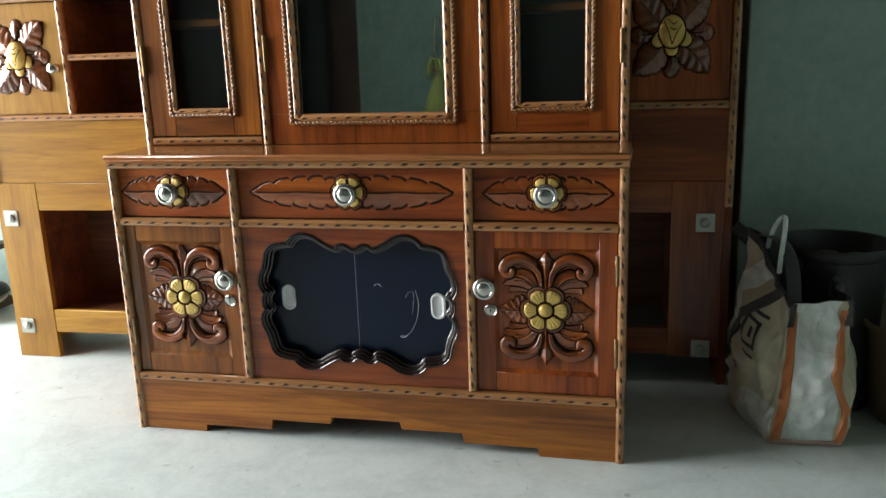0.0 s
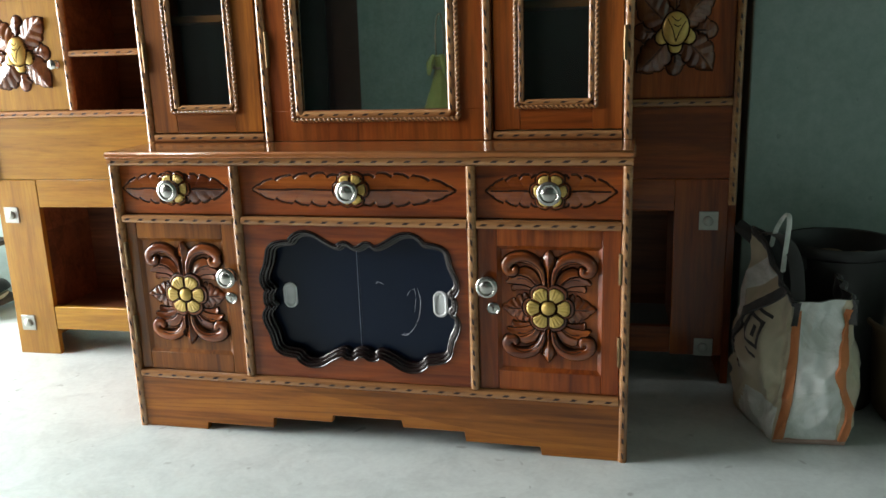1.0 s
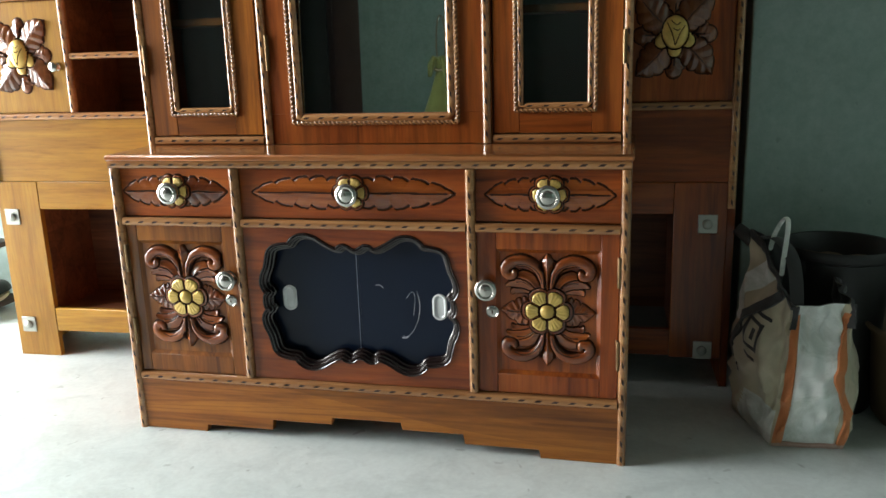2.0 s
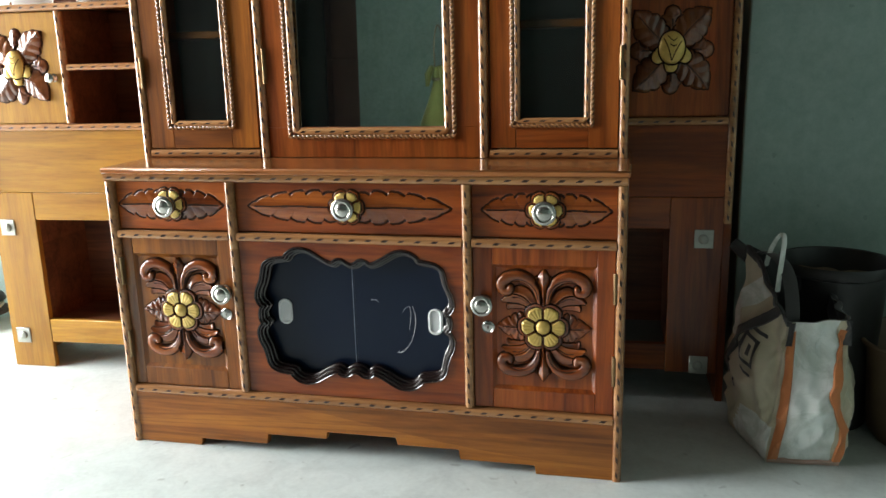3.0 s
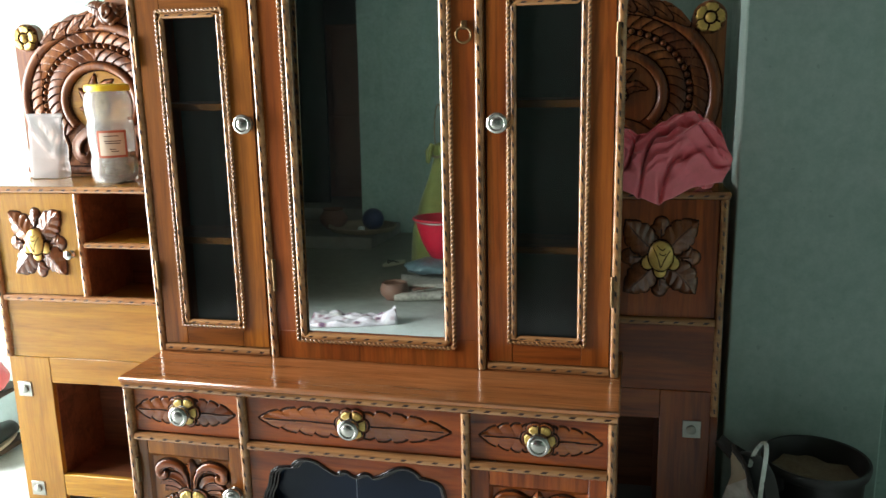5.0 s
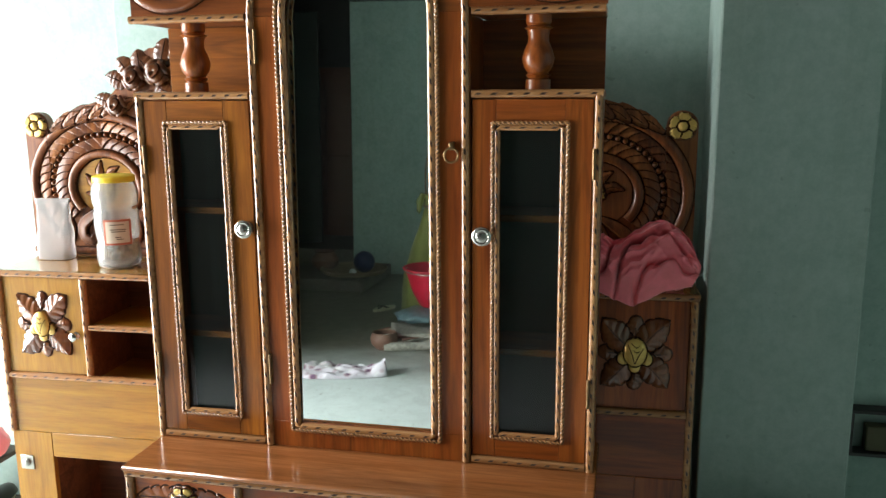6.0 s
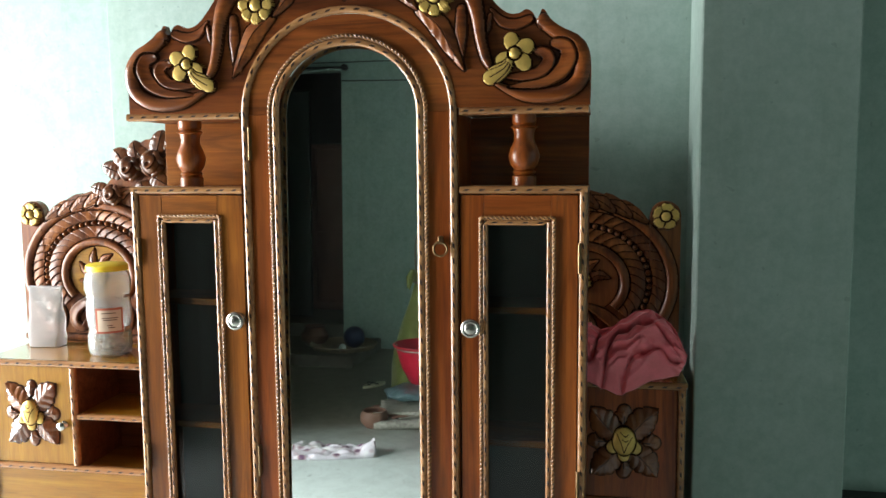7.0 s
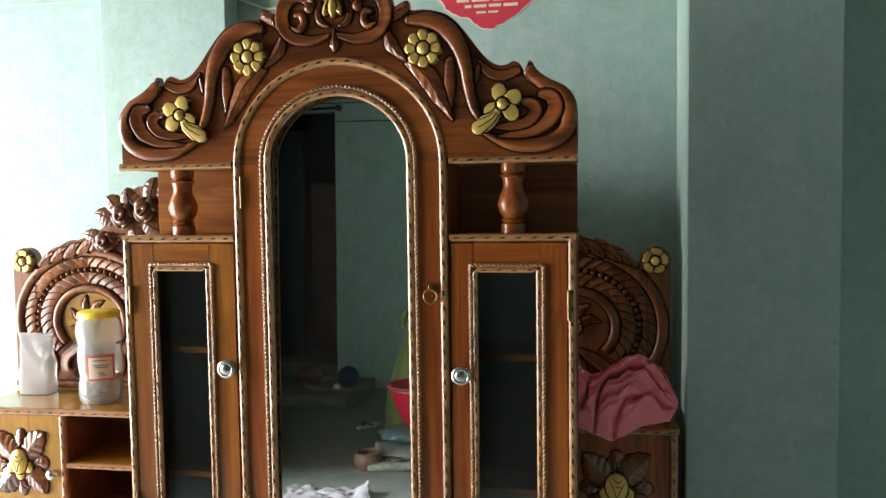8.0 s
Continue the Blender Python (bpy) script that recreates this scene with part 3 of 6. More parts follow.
FARL, DOOR_R, IN = -3.3, -1.49, REAR - 0.15
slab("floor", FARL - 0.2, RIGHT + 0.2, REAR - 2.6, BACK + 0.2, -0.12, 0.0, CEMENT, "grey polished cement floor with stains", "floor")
slab("wall_north", LEFT - 0.2, RIGHT + 0.2, BACK, BACK + 0.2, 0.0, TOP, WALL, "mint green painted plaster wall behind the furniture", "wall")
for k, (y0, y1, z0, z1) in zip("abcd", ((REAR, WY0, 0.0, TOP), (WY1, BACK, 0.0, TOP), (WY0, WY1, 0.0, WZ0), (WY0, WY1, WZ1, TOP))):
    slab("wall_east_" + k, RIGHT, RIGHT + 0.2, y0, y1, z0, z1, WALL, "mint green painted plaster wall round the unseen, added window", "wall")
slab("window_sill", RIGHT - 0.03, RIGHT + 0.2, WY0 + 0.002, WY1 - 0.002, WZ0 + 0.001, WZ0 + 0.025, CEMENT, "plain cement sill of the unseen, added window", "sill")
D0, D1 = -1.70, 0.48
slab("wall_west_a", LEFT - 0.2, LEFT, D1, BACK, 0.0, TOP, WALL, "mint green wall beside the wide doorway", "wall")
slab("wall_west_b", LEFT - 0.2, LEFT, -2.3, D0, 0.0, TOP, WALL, "mint green wall beside the wide doorway", "wall")
slab("wall_west_c", LEFT - 0.2, LEFT, D0, D1, 2.65, TOP, WALL, "mint green wall over the wide doorway", "wall")
slab("wall_west_d", FARL - 0.2, -1.75, JOG, JOG + 0.15, 0.0, TOP, WALL, "mint green wall of the room's far part", "wall")
# unseen walls added: one blocks doorway light, the next closes the bay
slab("wall_west_f", -1.95, -1.75, JOG + 0.15, -1.80, 0.0, TOP, DARK_ROOM, "unseen dark wall added to block doorway light from the far floor", "wall")
slab("wall_west_g", LEFT - 0.2, -1.95, -2.5, -2.3, 0.0, TOP, DARK_ROOM, "unseen dark wall added to close the bay by the doorway", "wall")
slab("wall_west_e", FARL - 0.2, FARL, REAR, JOG, 0.0, TOP, WALL, "mint green wall of the room's far part", "wall")
slab("ceiling", FARL - 0.2, RIGHT + 0.2, REAR - 2.6, BACK + 0.2, TOP, TOP + 0.15, CEILING, "unseen ceiling in a dark colour that bounces little light", "ceiling")
slab("wall_south_a", DOOR_R, RIGHT + 0.2, IN, REAR, 0.0, TOP, WALL, "mint green wall beside the dark doorway", "wall")
slab("wall_south_b", -2.75, DOOR_R, IN, REAR, 2.885, TOP, WALL, "mint green wall over the dark doorway", "wall")
slab("wall_south_c", FARL - 0.2, -2.75, IN, REAR, 0.0, TOP, WALL, "mint green wall beside the dark doorway", "wall")
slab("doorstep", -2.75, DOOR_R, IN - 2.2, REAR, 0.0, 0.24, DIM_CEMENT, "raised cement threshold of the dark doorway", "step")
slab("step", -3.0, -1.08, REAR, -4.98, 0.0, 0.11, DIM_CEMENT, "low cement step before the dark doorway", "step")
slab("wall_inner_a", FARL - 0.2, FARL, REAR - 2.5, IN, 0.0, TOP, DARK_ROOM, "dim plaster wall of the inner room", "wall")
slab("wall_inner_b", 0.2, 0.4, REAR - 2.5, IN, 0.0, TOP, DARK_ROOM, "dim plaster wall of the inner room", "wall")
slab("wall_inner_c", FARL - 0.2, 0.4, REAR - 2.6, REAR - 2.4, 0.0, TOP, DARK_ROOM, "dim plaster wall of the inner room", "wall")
slab("column_east", 1.52, 1.935, 0.61, BACK, 0.0, TOP, WALL, "mint green plastered column standing proud of the wall", "column")
slab("column_west", -0.5, -0.012, 0.88, BACK, 0.0, TOP, WALL, "mint green plastered column standing proud of the wall", "column")
slab("beam", LEFT, -0.5, 0.90, BACK, 2.50, TOP, WALL, "mint green plastered beam under the ceiling", "beam")
ground = solo("ground", Geo().box(-400, FARL - 0.2, -400, 400, -0.4, -0.14, 0.01).box(FARL - 0.2, LEFT - 0.2, JOG + 0.15, 400, -0.4, -0.14, 0.01), plain("dry_earth", (0.42, 0.38, 0.31), 0.9, scale=4, relief=0.01),
              "bare dry earth yard outside the doorway", "ground", kind="structure", smooth=0)

# ---- base cabinet ----
W, D, H = 1.228, 0.40, 0.705
base = thing("sideboard", (0, 0, 0), "carved varnished teak sideboard with three drawers on cement floor", "cabinet")
COLS = (0.011, 0.323, 0.883, 1.217)
for x in (0.002, W - 0.020):
    part("side_panel", Geo().box(x, x + 0.018, 0.012, D, 0.0, 0.69), WOOD_Z, base)
part("back_panel", Geo().box(0.02, W - 0.02, D - 0.012, D - 0.001, 0.03, 0.69), WOOD_X, base)
for x in COLS[1:3]:
    part("partition", Geo().box(x - 0.009, x + 0.009, 0.0275, D - 0.012, 0.154, 0.688), WOOD_Z, base)
part("bottom_board", Geo().box(0.02, W - 0.02, 0.0275, D - 0.012, 0.137, 0.153), WOOD_X, base)
part("top_board", Geo().box(-0.004, W + 0.004, -0.004, D, 0.690, H, 0.004), TOPWOOD, base, "glossy varnished teak top board")
steps = [(0.004, 0.0), (0.19, 0.0), (0.193, 0.018), (0.370, 0.018), (0.374, 0.044), (0.526, 0.044), (0.53, 0.062), (0.702, 0.062), (0.706, 0.044), (0.854, 0.044),
         (0.858, 0.020), (1.032, 0.020), (1.036, 0.0), (W - 0.004, 0.0), (W - 0.004, 0.137), (0.004, 0.137)]
part("plinth", Geo().plate(steps, 0.006, 0.026, 0.002), AMBER_X, base, "plinth board with a stepped cut-out", smooth=20)


def strip(parent, a, b, w=0.020, h=0.009, y=0.010, flip=False, name="moulding"):
    g = Geo()
    g.box(min(a[0], b[0]) - (w / 2 if a[0] == b[0] else 0), max(a[0], b[0]) + (w / 2 if a[0] == b[0] else 0), y - 0.001, y + 0.008,
          min(a[1], b[1]) - (w / 2 if a[1] == b[1] else 0), max(a[1], b[1]) + (w / 2 if a[1] == b[1] else 0), 0.001, 0)
    g.trim([a, b], w * 0.96, h, y - 0.001, flip=flip)
    return part(name, g, [STRIP, NOTCH], parent, "light notched half-round moulding")


for x, ends in zip(COLS, ((0.0, 0.672), (0.156, 0.672), (0.156, 0.672), (0.0, 0.672))):
    strip(base, (x, ends[0]), (x, ends[1]))
strip(base, (0.001, 0.682), (W - 0.001, 0.682))
for a, b in zip(COLS, COLS[1:]):
    strip(base, (a + 0.011, 0.543), (b - 0.011, 0.543))
strip(base, (0.022, 0.144), (W - 0.022, 0.144))

# ---- upper cabinet ----
Y2, MID = 0.197, 0.611
hutch = thing("mirror_cabinet", (0, 0, H), "tall carved teak cabinet with arched mirror door standing on the sideboard", "cabinet")
BOT, NICHE, SHELF = H, 1.668, 1.864


def up(g):
    g.v = [(x, y, z - H) for x, y, z in g.v]
    return g


for x in (-0.008, 0.318, 0.886, 1.204):
    part("side_panel", up(Geo().box(x, x + 0.016, Y2 + 0.012, D - 0.01, BOT, NICHE - 0.012 if x in (-0.008, 1.204) else 1.98)), BROWN_Z, hutch)
part("back_panel", up(Geo().box(-0.008, 1.22, D - 0.010, D - 0.001, BOT, NICHE - 0.0125)), INSIDE, hutch)
part("back_panel", up(Geo().box(0.320, 0.900, D - 0.010, D - 0.001, NICHE - 0.012, 1.98)), BROWN_X, hutch)


def ellipse_arch(cx, a, b, z0, z1, n=28):
    """Up the left side, over an arch and down the right side."""
    return [(cx - a, z0)] + [(cx - a * math.cos(math.pi * k / n), z1 + b * math.sin(math.pi * k / n)) for k in range(n + 1)] + [(cx + a, z0)]


def ring(g, outer, inner, y0, y1, slot=0):
    """A flat frame between two outlines of as many points."""
    rows = [[(p[0], y, p[1]) for p in path] for path, y in ((outer, y1), (outer, y0), (inner, y0), (inner, y1))]
    return g.grid(rows, slot)


door_outer = ellipse_arch(MID, 0.268, 0.248, 0.780, 1.865)
door_inner = ellipse_arch(MID, 0.200, 0.184, 0.780, 1.865)
g = Geo()
for x0, x1 in ((MID - 0.268, MID - 0.200), (MID + 0.200, MID + 0.268)):
    g.box(x0, x1, Y2 + 0.006, Y2 + 0.030, 0.7800, 1.8640, 0.0008)
g.box(MID - 0.268, MID + 0.268, Y2 + 0.006, Y2 + 0.030, BOT + 0.001, 0.7805, 0.001)
mdoor = part("mirror_door", up(g), BROWN_Z, hutch, "arched teak mirror door")
part("arched_head", up(ring(Geo(), door_outer[1:-1], door_inner[1:-1], Y2 + 0.0056, Y2 + 0.0300)), CREST, mdoor, "arched head piece of the mirror door")
glass = [p for p in ellipse_arch(MID, 0.191, 0.178, 0.772, 1.865)]
tilt = math.tan(radians(1.0))
g = Geo()
n = len(glass)
g.add([(x, Y2 + 0.012 + (z - 0.772) * tilt, z - H) for x, z in glass] + [(x, Y2 + 0.017 + (z - 0.772) * tilt, z - H) for x, z in glass],
      [tuple(range(n)), tuple(range(2 * n - 1, n - 1, -1))] + [(i, (i + 1) % n, n + (i + 1) % n, n + i) for i in range(n)])
part("mirror", g, MIRROR, mdoor, "clear arched mirror glass", smooth=0)
rope = ellipse_arch(MID, 0.2085, 0.193, 0.757, 1.865)
g = Geo()
g.rope(rope + [(MID, 0.757)], 0.0056, Y2 + 0.003, closed=True)
part("rope_moulding", up(g), [STRIP, NOTCH], mdoor, "twisted rope moulding round the mirror")
part("moulding", up(Geo().trim(ellipse_arch(MID, 0.1935, 0.179, 0.770, 1.865), 0.019, 0.010, Y2 + 0.007, closed=True)), [STRIP, NOTCH], mdoor, "notched inner moulding")
g = Geo().trim(ellipse_arch(MID, 0.2785, 0.259, BOT + 0.002, 1.865), 0.020, 0.011, Y2 + 0.008)
part("arch_moulding", up(g), [STRIP, NOTCH], hutch, "light notched arch moulding")


def hstrip(a, b, **kw):
    ob = strip(hutch, (a[0], a[1] - H), (b[0], b[1] - H), y=Y2 + 0.010, **kw)
    return ob


hstrip((0.000, BOT + 0.001), (0.000, NICHE))
hstrip((1.212, BOT + 0.001), (1.212, NICHE))
for x0, x1 in ((-0.010, 0.317), (0.905, 1.222)):
    hstrip((0.012 if x0 < 0.5 else 0.904, BOT + 0.011), (0.318 if x0 < 0.5 else 1.200, BOT + 0.011))
    hstrip((x0, NICHE), (x1, NICHE))
    hstrip((x0, SHELF), (x1, SHELF))
    part("shelf", up(Geo().box(x0 + 0.003, x1, Y2 + 0.018, D, NICHE - 0.012, NICHE + 0.006)), BROWN_X, hutch)
    part("shelf", up(Geo().box(x0 + 0.003, x1, Y2 + 0.018, D, SHELF - 0.008, SHELF + 0.010)), BROWN_X, hutch)
    # left niche back takes the amber tone for its brighter light
    part("back_panel", up(Geo().box(x0 + (0.003 if x0 < 0.5 else -0.003), x1 - (0.003 if x0 > 0.5 else -0.001), D - 0.012, D - 0.001, NICHE + 0.0065, SHELF - 0.0085)), AMBER_X if x0 < 0.5 else BROWN_X, hutch)
    for z in (1.36, 1.010):
        part("shelf", up(Geo().box(x0 + 0.02, x1 - 0.004, Y2 + 0.03, D - 0.012, z - 0.009, z + 0.009)), AMBER_X, hutch)


def side_door(x0, x1, gx0, gx1, gz0, gz1, hinge_x, knob_x, upright, across):
    z0, z1 = BOT + 0.024, NICHE - 0.013
    door = part("door", up(Geo().box(x0, gx0, Y2 + 0.006, Y2 + 0.028, z0, z1)), upright, hutch, "narrow glazed teak door")
    part("stile", up(Geo().box(gx1, x1, Y2 + 0.006, Y2 + 0.028, z0, z1)), upright, door)
    for a, b in ((z0, gz0), (gz1, z1)):
        part("rail", up(Geo().box(gx0 - 0.0005, gx1 + 0.0005, Y2 + 0.0065, Y2 + 0.0275, a, b)), across, door)
    g = Geo().box(gx0 - 0.003, gx1 + 0.003, Y2 + 0.016, Y2 + 0.020, gz0 - 0.003, gz1 + 0.003, 0.0005)
    g.m = [0 if all(g.v[i][1] < Y2 + 0.0162 for i in f) else 1 for f in g.f]
    part("pane", up(g), [GLASS, CLEAR_BACK], door, "dark reflecting glass pane", 0).visible_shadow = False
    c = [(gx0 - 0.008, gz0 - 0.008), (gx0 - 0.008, gz1 + 0.008), (gx1 + 0.008, gz1 + 0.008), (gx1 + 0.008, gz0 - 0.008)]
    part("rope_moulding", up(Geo().rope(c, 0.0050, Y2 + 0.003, closed=True)), [STRIP, NOTCH], door, "twisted rope moulding round the glass")
    c = [(gx0 + 0.003, gz0 + 0.003), (gx0 + 0.003, gz1 - 0.003), (gx1 - 0.003, gz1 - 0.003), (gx1 - 0.003, gz0 + 0.003)]
    part("moulding", up(Geo().trim(c, 0.015, 0.009, Y2 + 0.008, closed=True)), [STRIP, NOTCH], door, "notched inner moulding")
    knob(door, knob_x, Y2 + 0.006, 1.319 - H)
    for z in (0.92, 1.50):
        hinge(hutch, hinge_x, Y2 + 0.002, z - H)


def knob(parent, x, y, z, r=0.0250):
    g = Geo().lathe((x, y, z), [(0.0, 0.0), (r * 0.80, 0.0), (r * 0.80, 0.003), (r * 0.45, 0.005), (r * 0.42, 0.012), (r * 0.82, 0.016), (r * 0.97, 0.019), (r, 0.022), (r * 0.97, 0.025),
                                (r * 0.84, 0.0275), (r * 0.74, 0.0280), (r * 0.68, 0.0268), (r * 0.60, 0.0266), (r * 0.50, 0.0285), (r * 0.30, 0.0300), (0.0, 0.0305)], "y", 30)
    return part("knob", g, CHROME, parent, "round chrome knob")


def hinge(parent, x, y, z, length=0.075):
    g = Geo().lathe((x, y - 0.003, z - length / 2), [(0, 0), (0.0038, 0), (0.0042, length * 0.33), (0.0036, length * 0.335), (0.0036, length * 0.345), (0.0042, length * 0.35),
                                                     (0.0042, length * 0.66), (0.0036, length * 0.665), (0.0036, length * 0.675), (0.0042, length * 0.68), (0.0042, length), (0, length)], n=10)
    g.box(x - 0.005, x + 0.005, y + 0.0005, y + 0.003, z - length / 2, z + length / 2, 0.0005)
    return part("hinge", g, BRASS, parent, "brass butt hinge")


side_door(0.0125, 0.316, 0.080, 0.243, 0.789, 1.590, 0.010, 0.295, AMBER_Z, AMBER_X)
side_door(0.906, 1.200, 0.966, 1.133, 0.789, 1.590, 1.204, 0.934, BROWN_Z, BROWN_X)
for z in (0.93, 1.79):
    hinge(hutch, 0.345, Y2 + 0.003, z - H, 0.085)

# turned spindles
for x in (0.150, 1.062):
    prof = [(0.0, 0.0), (0.024, 0.0), (0.024, 0.028), (0.019, 0.032), (0.024, 0.038), (0.019, 0.044), (0.027, 0.058), (0.031, 0.078), (0.027, 0.098), (0.0205, 0.116),
            (0.0195, 0.130), (0.022, 0.146), (0.028, 0.150), (0.020, 0.156), (0.024, 0.162), (0.024, 0.181), (0.0, 0.181)]
    part("spindle", up(Geo().lathe((x, Y2 + 0.05, NICHE + 0.005), [(r * 1.28, d) for r, d in prof], n=26)), BROWN_Z, hutch, "turned glossy teak spindle")


# ---- bed headboard behind ----
HB = thing("bed_headboard", (0.355, 0.455, 0.0), "wide carved teak bed headboard with storage boxes standing on cement floor", "headboard", rz=1.8)
HW, HWL, HZ = 1.135, 1.062, 1.119
for s in (-1, 1):
    hw = HWL if s < 0 else HW
    x0, x1 = sorted((s * hw, s * (hw - 0.020)))
    part("side_panel", Geo().box(x0, x1, 0.004, 0.275, 0.5675 if s < 0 else 0.0, HZ - 0.016), LIT_Z if s < 0 else WOOD_Z, HB)
part("back_panel", Geo().box(-HWL + 0.02, HW - 0.02, 0.262, 0.274, 0.05, HZ - 0.016), WOOD_X, HB)
part("top_board", Geo().box(-HWL - 0.004, HW + 0.004, -0.002, 0.268, HZ - 0.016, HZ, 0.004), PALE_TOP, HB, "glossy box top")
g = Geo().box(-0.30, 0.30, 0.004, 0.022, 0.08, HZ - 0.016)
part("middle_panel", g, LIT_X, HB)
for s in (-1, 1):
    # left half takes the lit wood colour, right half the darker teak
    UX, UZ = (LIT_X, LIT_Z) if s < 0 else (WOOD_X, WOOD_Z)

    RX, hw = (0.915, HWL) if s < 0 else (0.980, HW)

    def bx(g, a, b, *r, **k):
        x0, x1 = sorted((s * a, s * b))
        return g.box(x0, x1, *r, **k)
    part("front_panel", bx(Geo(), hw - 0.020, 0.30, 0.006, 0.024, 0.568, 0.755), UX, HB)
    part("stile", bx(Geo(), hw - (0.004 if s < 0 else 0.020), RX, 0.004, 0.024, 0.0 if s < 0 else 0.081, 0.567), UZ, HB)
    if s < 0:
        part("leg_side", bx(Geo(), hw - 0.004, hw - 0.022, 0.0245, 0.275, 0.0, 0.567), UZ, HB)
    part("upper_rail", bx(Geo(), RX - 0.0005, 0.30, 0.005, 0.024, 0.482, 0.567), UX, HB)
    part("lower_rail", bx(Geo(), RX - 0.0005, 0.30, 0.005, 0.024, 0.085, 0.160), UX, HB)
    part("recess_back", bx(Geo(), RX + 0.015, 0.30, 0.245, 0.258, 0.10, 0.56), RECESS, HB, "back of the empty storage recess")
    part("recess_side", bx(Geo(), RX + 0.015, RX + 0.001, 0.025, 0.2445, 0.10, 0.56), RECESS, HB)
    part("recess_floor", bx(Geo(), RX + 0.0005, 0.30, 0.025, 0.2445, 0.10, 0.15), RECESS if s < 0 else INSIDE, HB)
    strip(HB, (s * (hw - 0.011), 0.568 if s < 0 else 0.50), (s * (hw - 0.011), HZ - 0.012), y=0.004)
    strip(HB, (s * (hw - 0.022), 0.765) if s < 0 else (0.30, 0.765), (-0.30, 0.765) if s < 0 else (HW - 0.022, 0.765), y=0.004)
    strip(HB, (s * 0.749, 0.777), (s * 0.749, HZ - 0.022), y=0.004)
    door = part("door", bx(Geo(), hw - 0.022, 0.761, 0.007, 0.024, 0.777, HZ - 0.022), UZ, HB, "small teak door with carved rose")
    part("shelf", bx(Geo(), 0.737, 0.30, 0.012, 0.262, 0.930, 0.946), UX, HB)
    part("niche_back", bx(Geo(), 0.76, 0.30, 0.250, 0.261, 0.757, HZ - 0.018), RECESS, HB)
    part("niche_floor", bx(Geo(), 0.76, 0.30, 0.025, 0.249, 0.744, 0.756), UX, HB)
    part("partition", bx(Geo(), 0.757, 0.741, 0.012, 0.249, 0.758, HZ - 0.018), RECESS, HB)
    strip(HB, (s * 0.738, 0.938) if s < 0 else (0.30, 0.938), (-0.30, 0.938) if s < 0 else (0.738, 0.938), y=0.006, w=0.018)
    for z in (0.457, 0.105):
        k = 0.054 if s < 0 else 0.0
        g = bx(Geo(), 1.092 - k, 1.043 - k, 0.0, 0.004, z - 0.025, z + 0.025, c=0.003)
        g.lathe((s * (1.066 - k), 0.0, z), [(0, 0.0), (0.013, 0.0), (0.013, 0.006), (0.009, 0.009), (0.0, 0.009)], "y", 14)
        part("rail_bracket", g, STEEL, HB, "square zinc bed rail bracket")
strip(HB, (-HWL, HZ - 0.010), (HW, HZ - 0.010), y=0.000)
# carved back board
def half_board():
    pts = [(1.118, 1.0), (1.118, 1.555)]
    pts += [(1.072 + 0.046 * math.cos(a), 1.567 + 0.046 * math.sin(a)) for a in np.linspace(-0.2, 2.6, 10)]
    top = [(1.022, 1.555), (0.992, 1.590), (0.95, 1.612), (0.90, 1.632), (0.85, 1.640), (0.80, 1.662), (0.76, 1.690), (0.73, 1.735), (0.70, 1.770), (0.66, 1.800), (0.60, 1.825), (0.40, 1.85), (0.0, 1.87)]
    for i, p in enumerate(curve(top, 44)):
        pts.append((p[0] - (0.006 if i % 4 == 3 else 0), p[1] + (0.007 * (i % 4) / 3 if 2 < i else 0)))
    return pts
hbp = half_board()
SHIFT = 0.022
board = part("carved_board", Geo().plate([(0.0, 1.0)] + hbp + mirrored(hbp[:-1])[::-1], 0.288, 0.300, 0.002), CARVED, HB, "arched board carved with leaves and beads")


# ---- carved fronts of the sideboard ----
def drawer(x0, x1, cx, half_len, half_h, teeth):
    z0, z1, cz, y = 0.556, 0.670, 0.616, 0.016
    d = part("drawer", Geo().box(x0, x1, y + 0.0062, y + 0.020, z0, z1, 0.002), WOOD_X, base, "teak drawer front carved with leaves")
    r = Relief(np.linspace(x0, x1, int((x1 - x0) / 0.0013)), z0, z1, 84)
    for s in (-1, 1):
        pts = [(cx + s * 0.012, cz), (cx + s * half_len * 0.5, cz + 0.0005), (cx + s * half_len, cz)]
        r.stroke(pts, tuple(2 * half_h * k for k in (0.72, 0.9, 1.0, 0.98, 0.90, 0.74, 0.46, 0.04)), 0.0036, "leaf", "leaf_carving", 0.0042, teeth, vein=0.0002)
        r.line(pts, 0.0014, 0.1, 0.92)
    r.petals(cx, cz + 0.001, 0.036, 6, 0.010, 0.40, radians(30), rim=0.006)
    r.build(d, y + 0.002, [WOOD_X, STAIN], "carved_front", ("flower", "flower_heart"), other={"leaf_carving": POLISHED, "flower_rim": POLISHED})
    knob(d, cx, y - 0.008, cz, 0.0262)


drawer(0.0225, 0.3115, 0.163, 0.134, 0.034, 5)
drawer(0.3345, 0.8715, 0.606, 0.238, 0.036, 6)
drawer(0.8945, 1.2055, 1.055, 0.136, 0.034, 5)


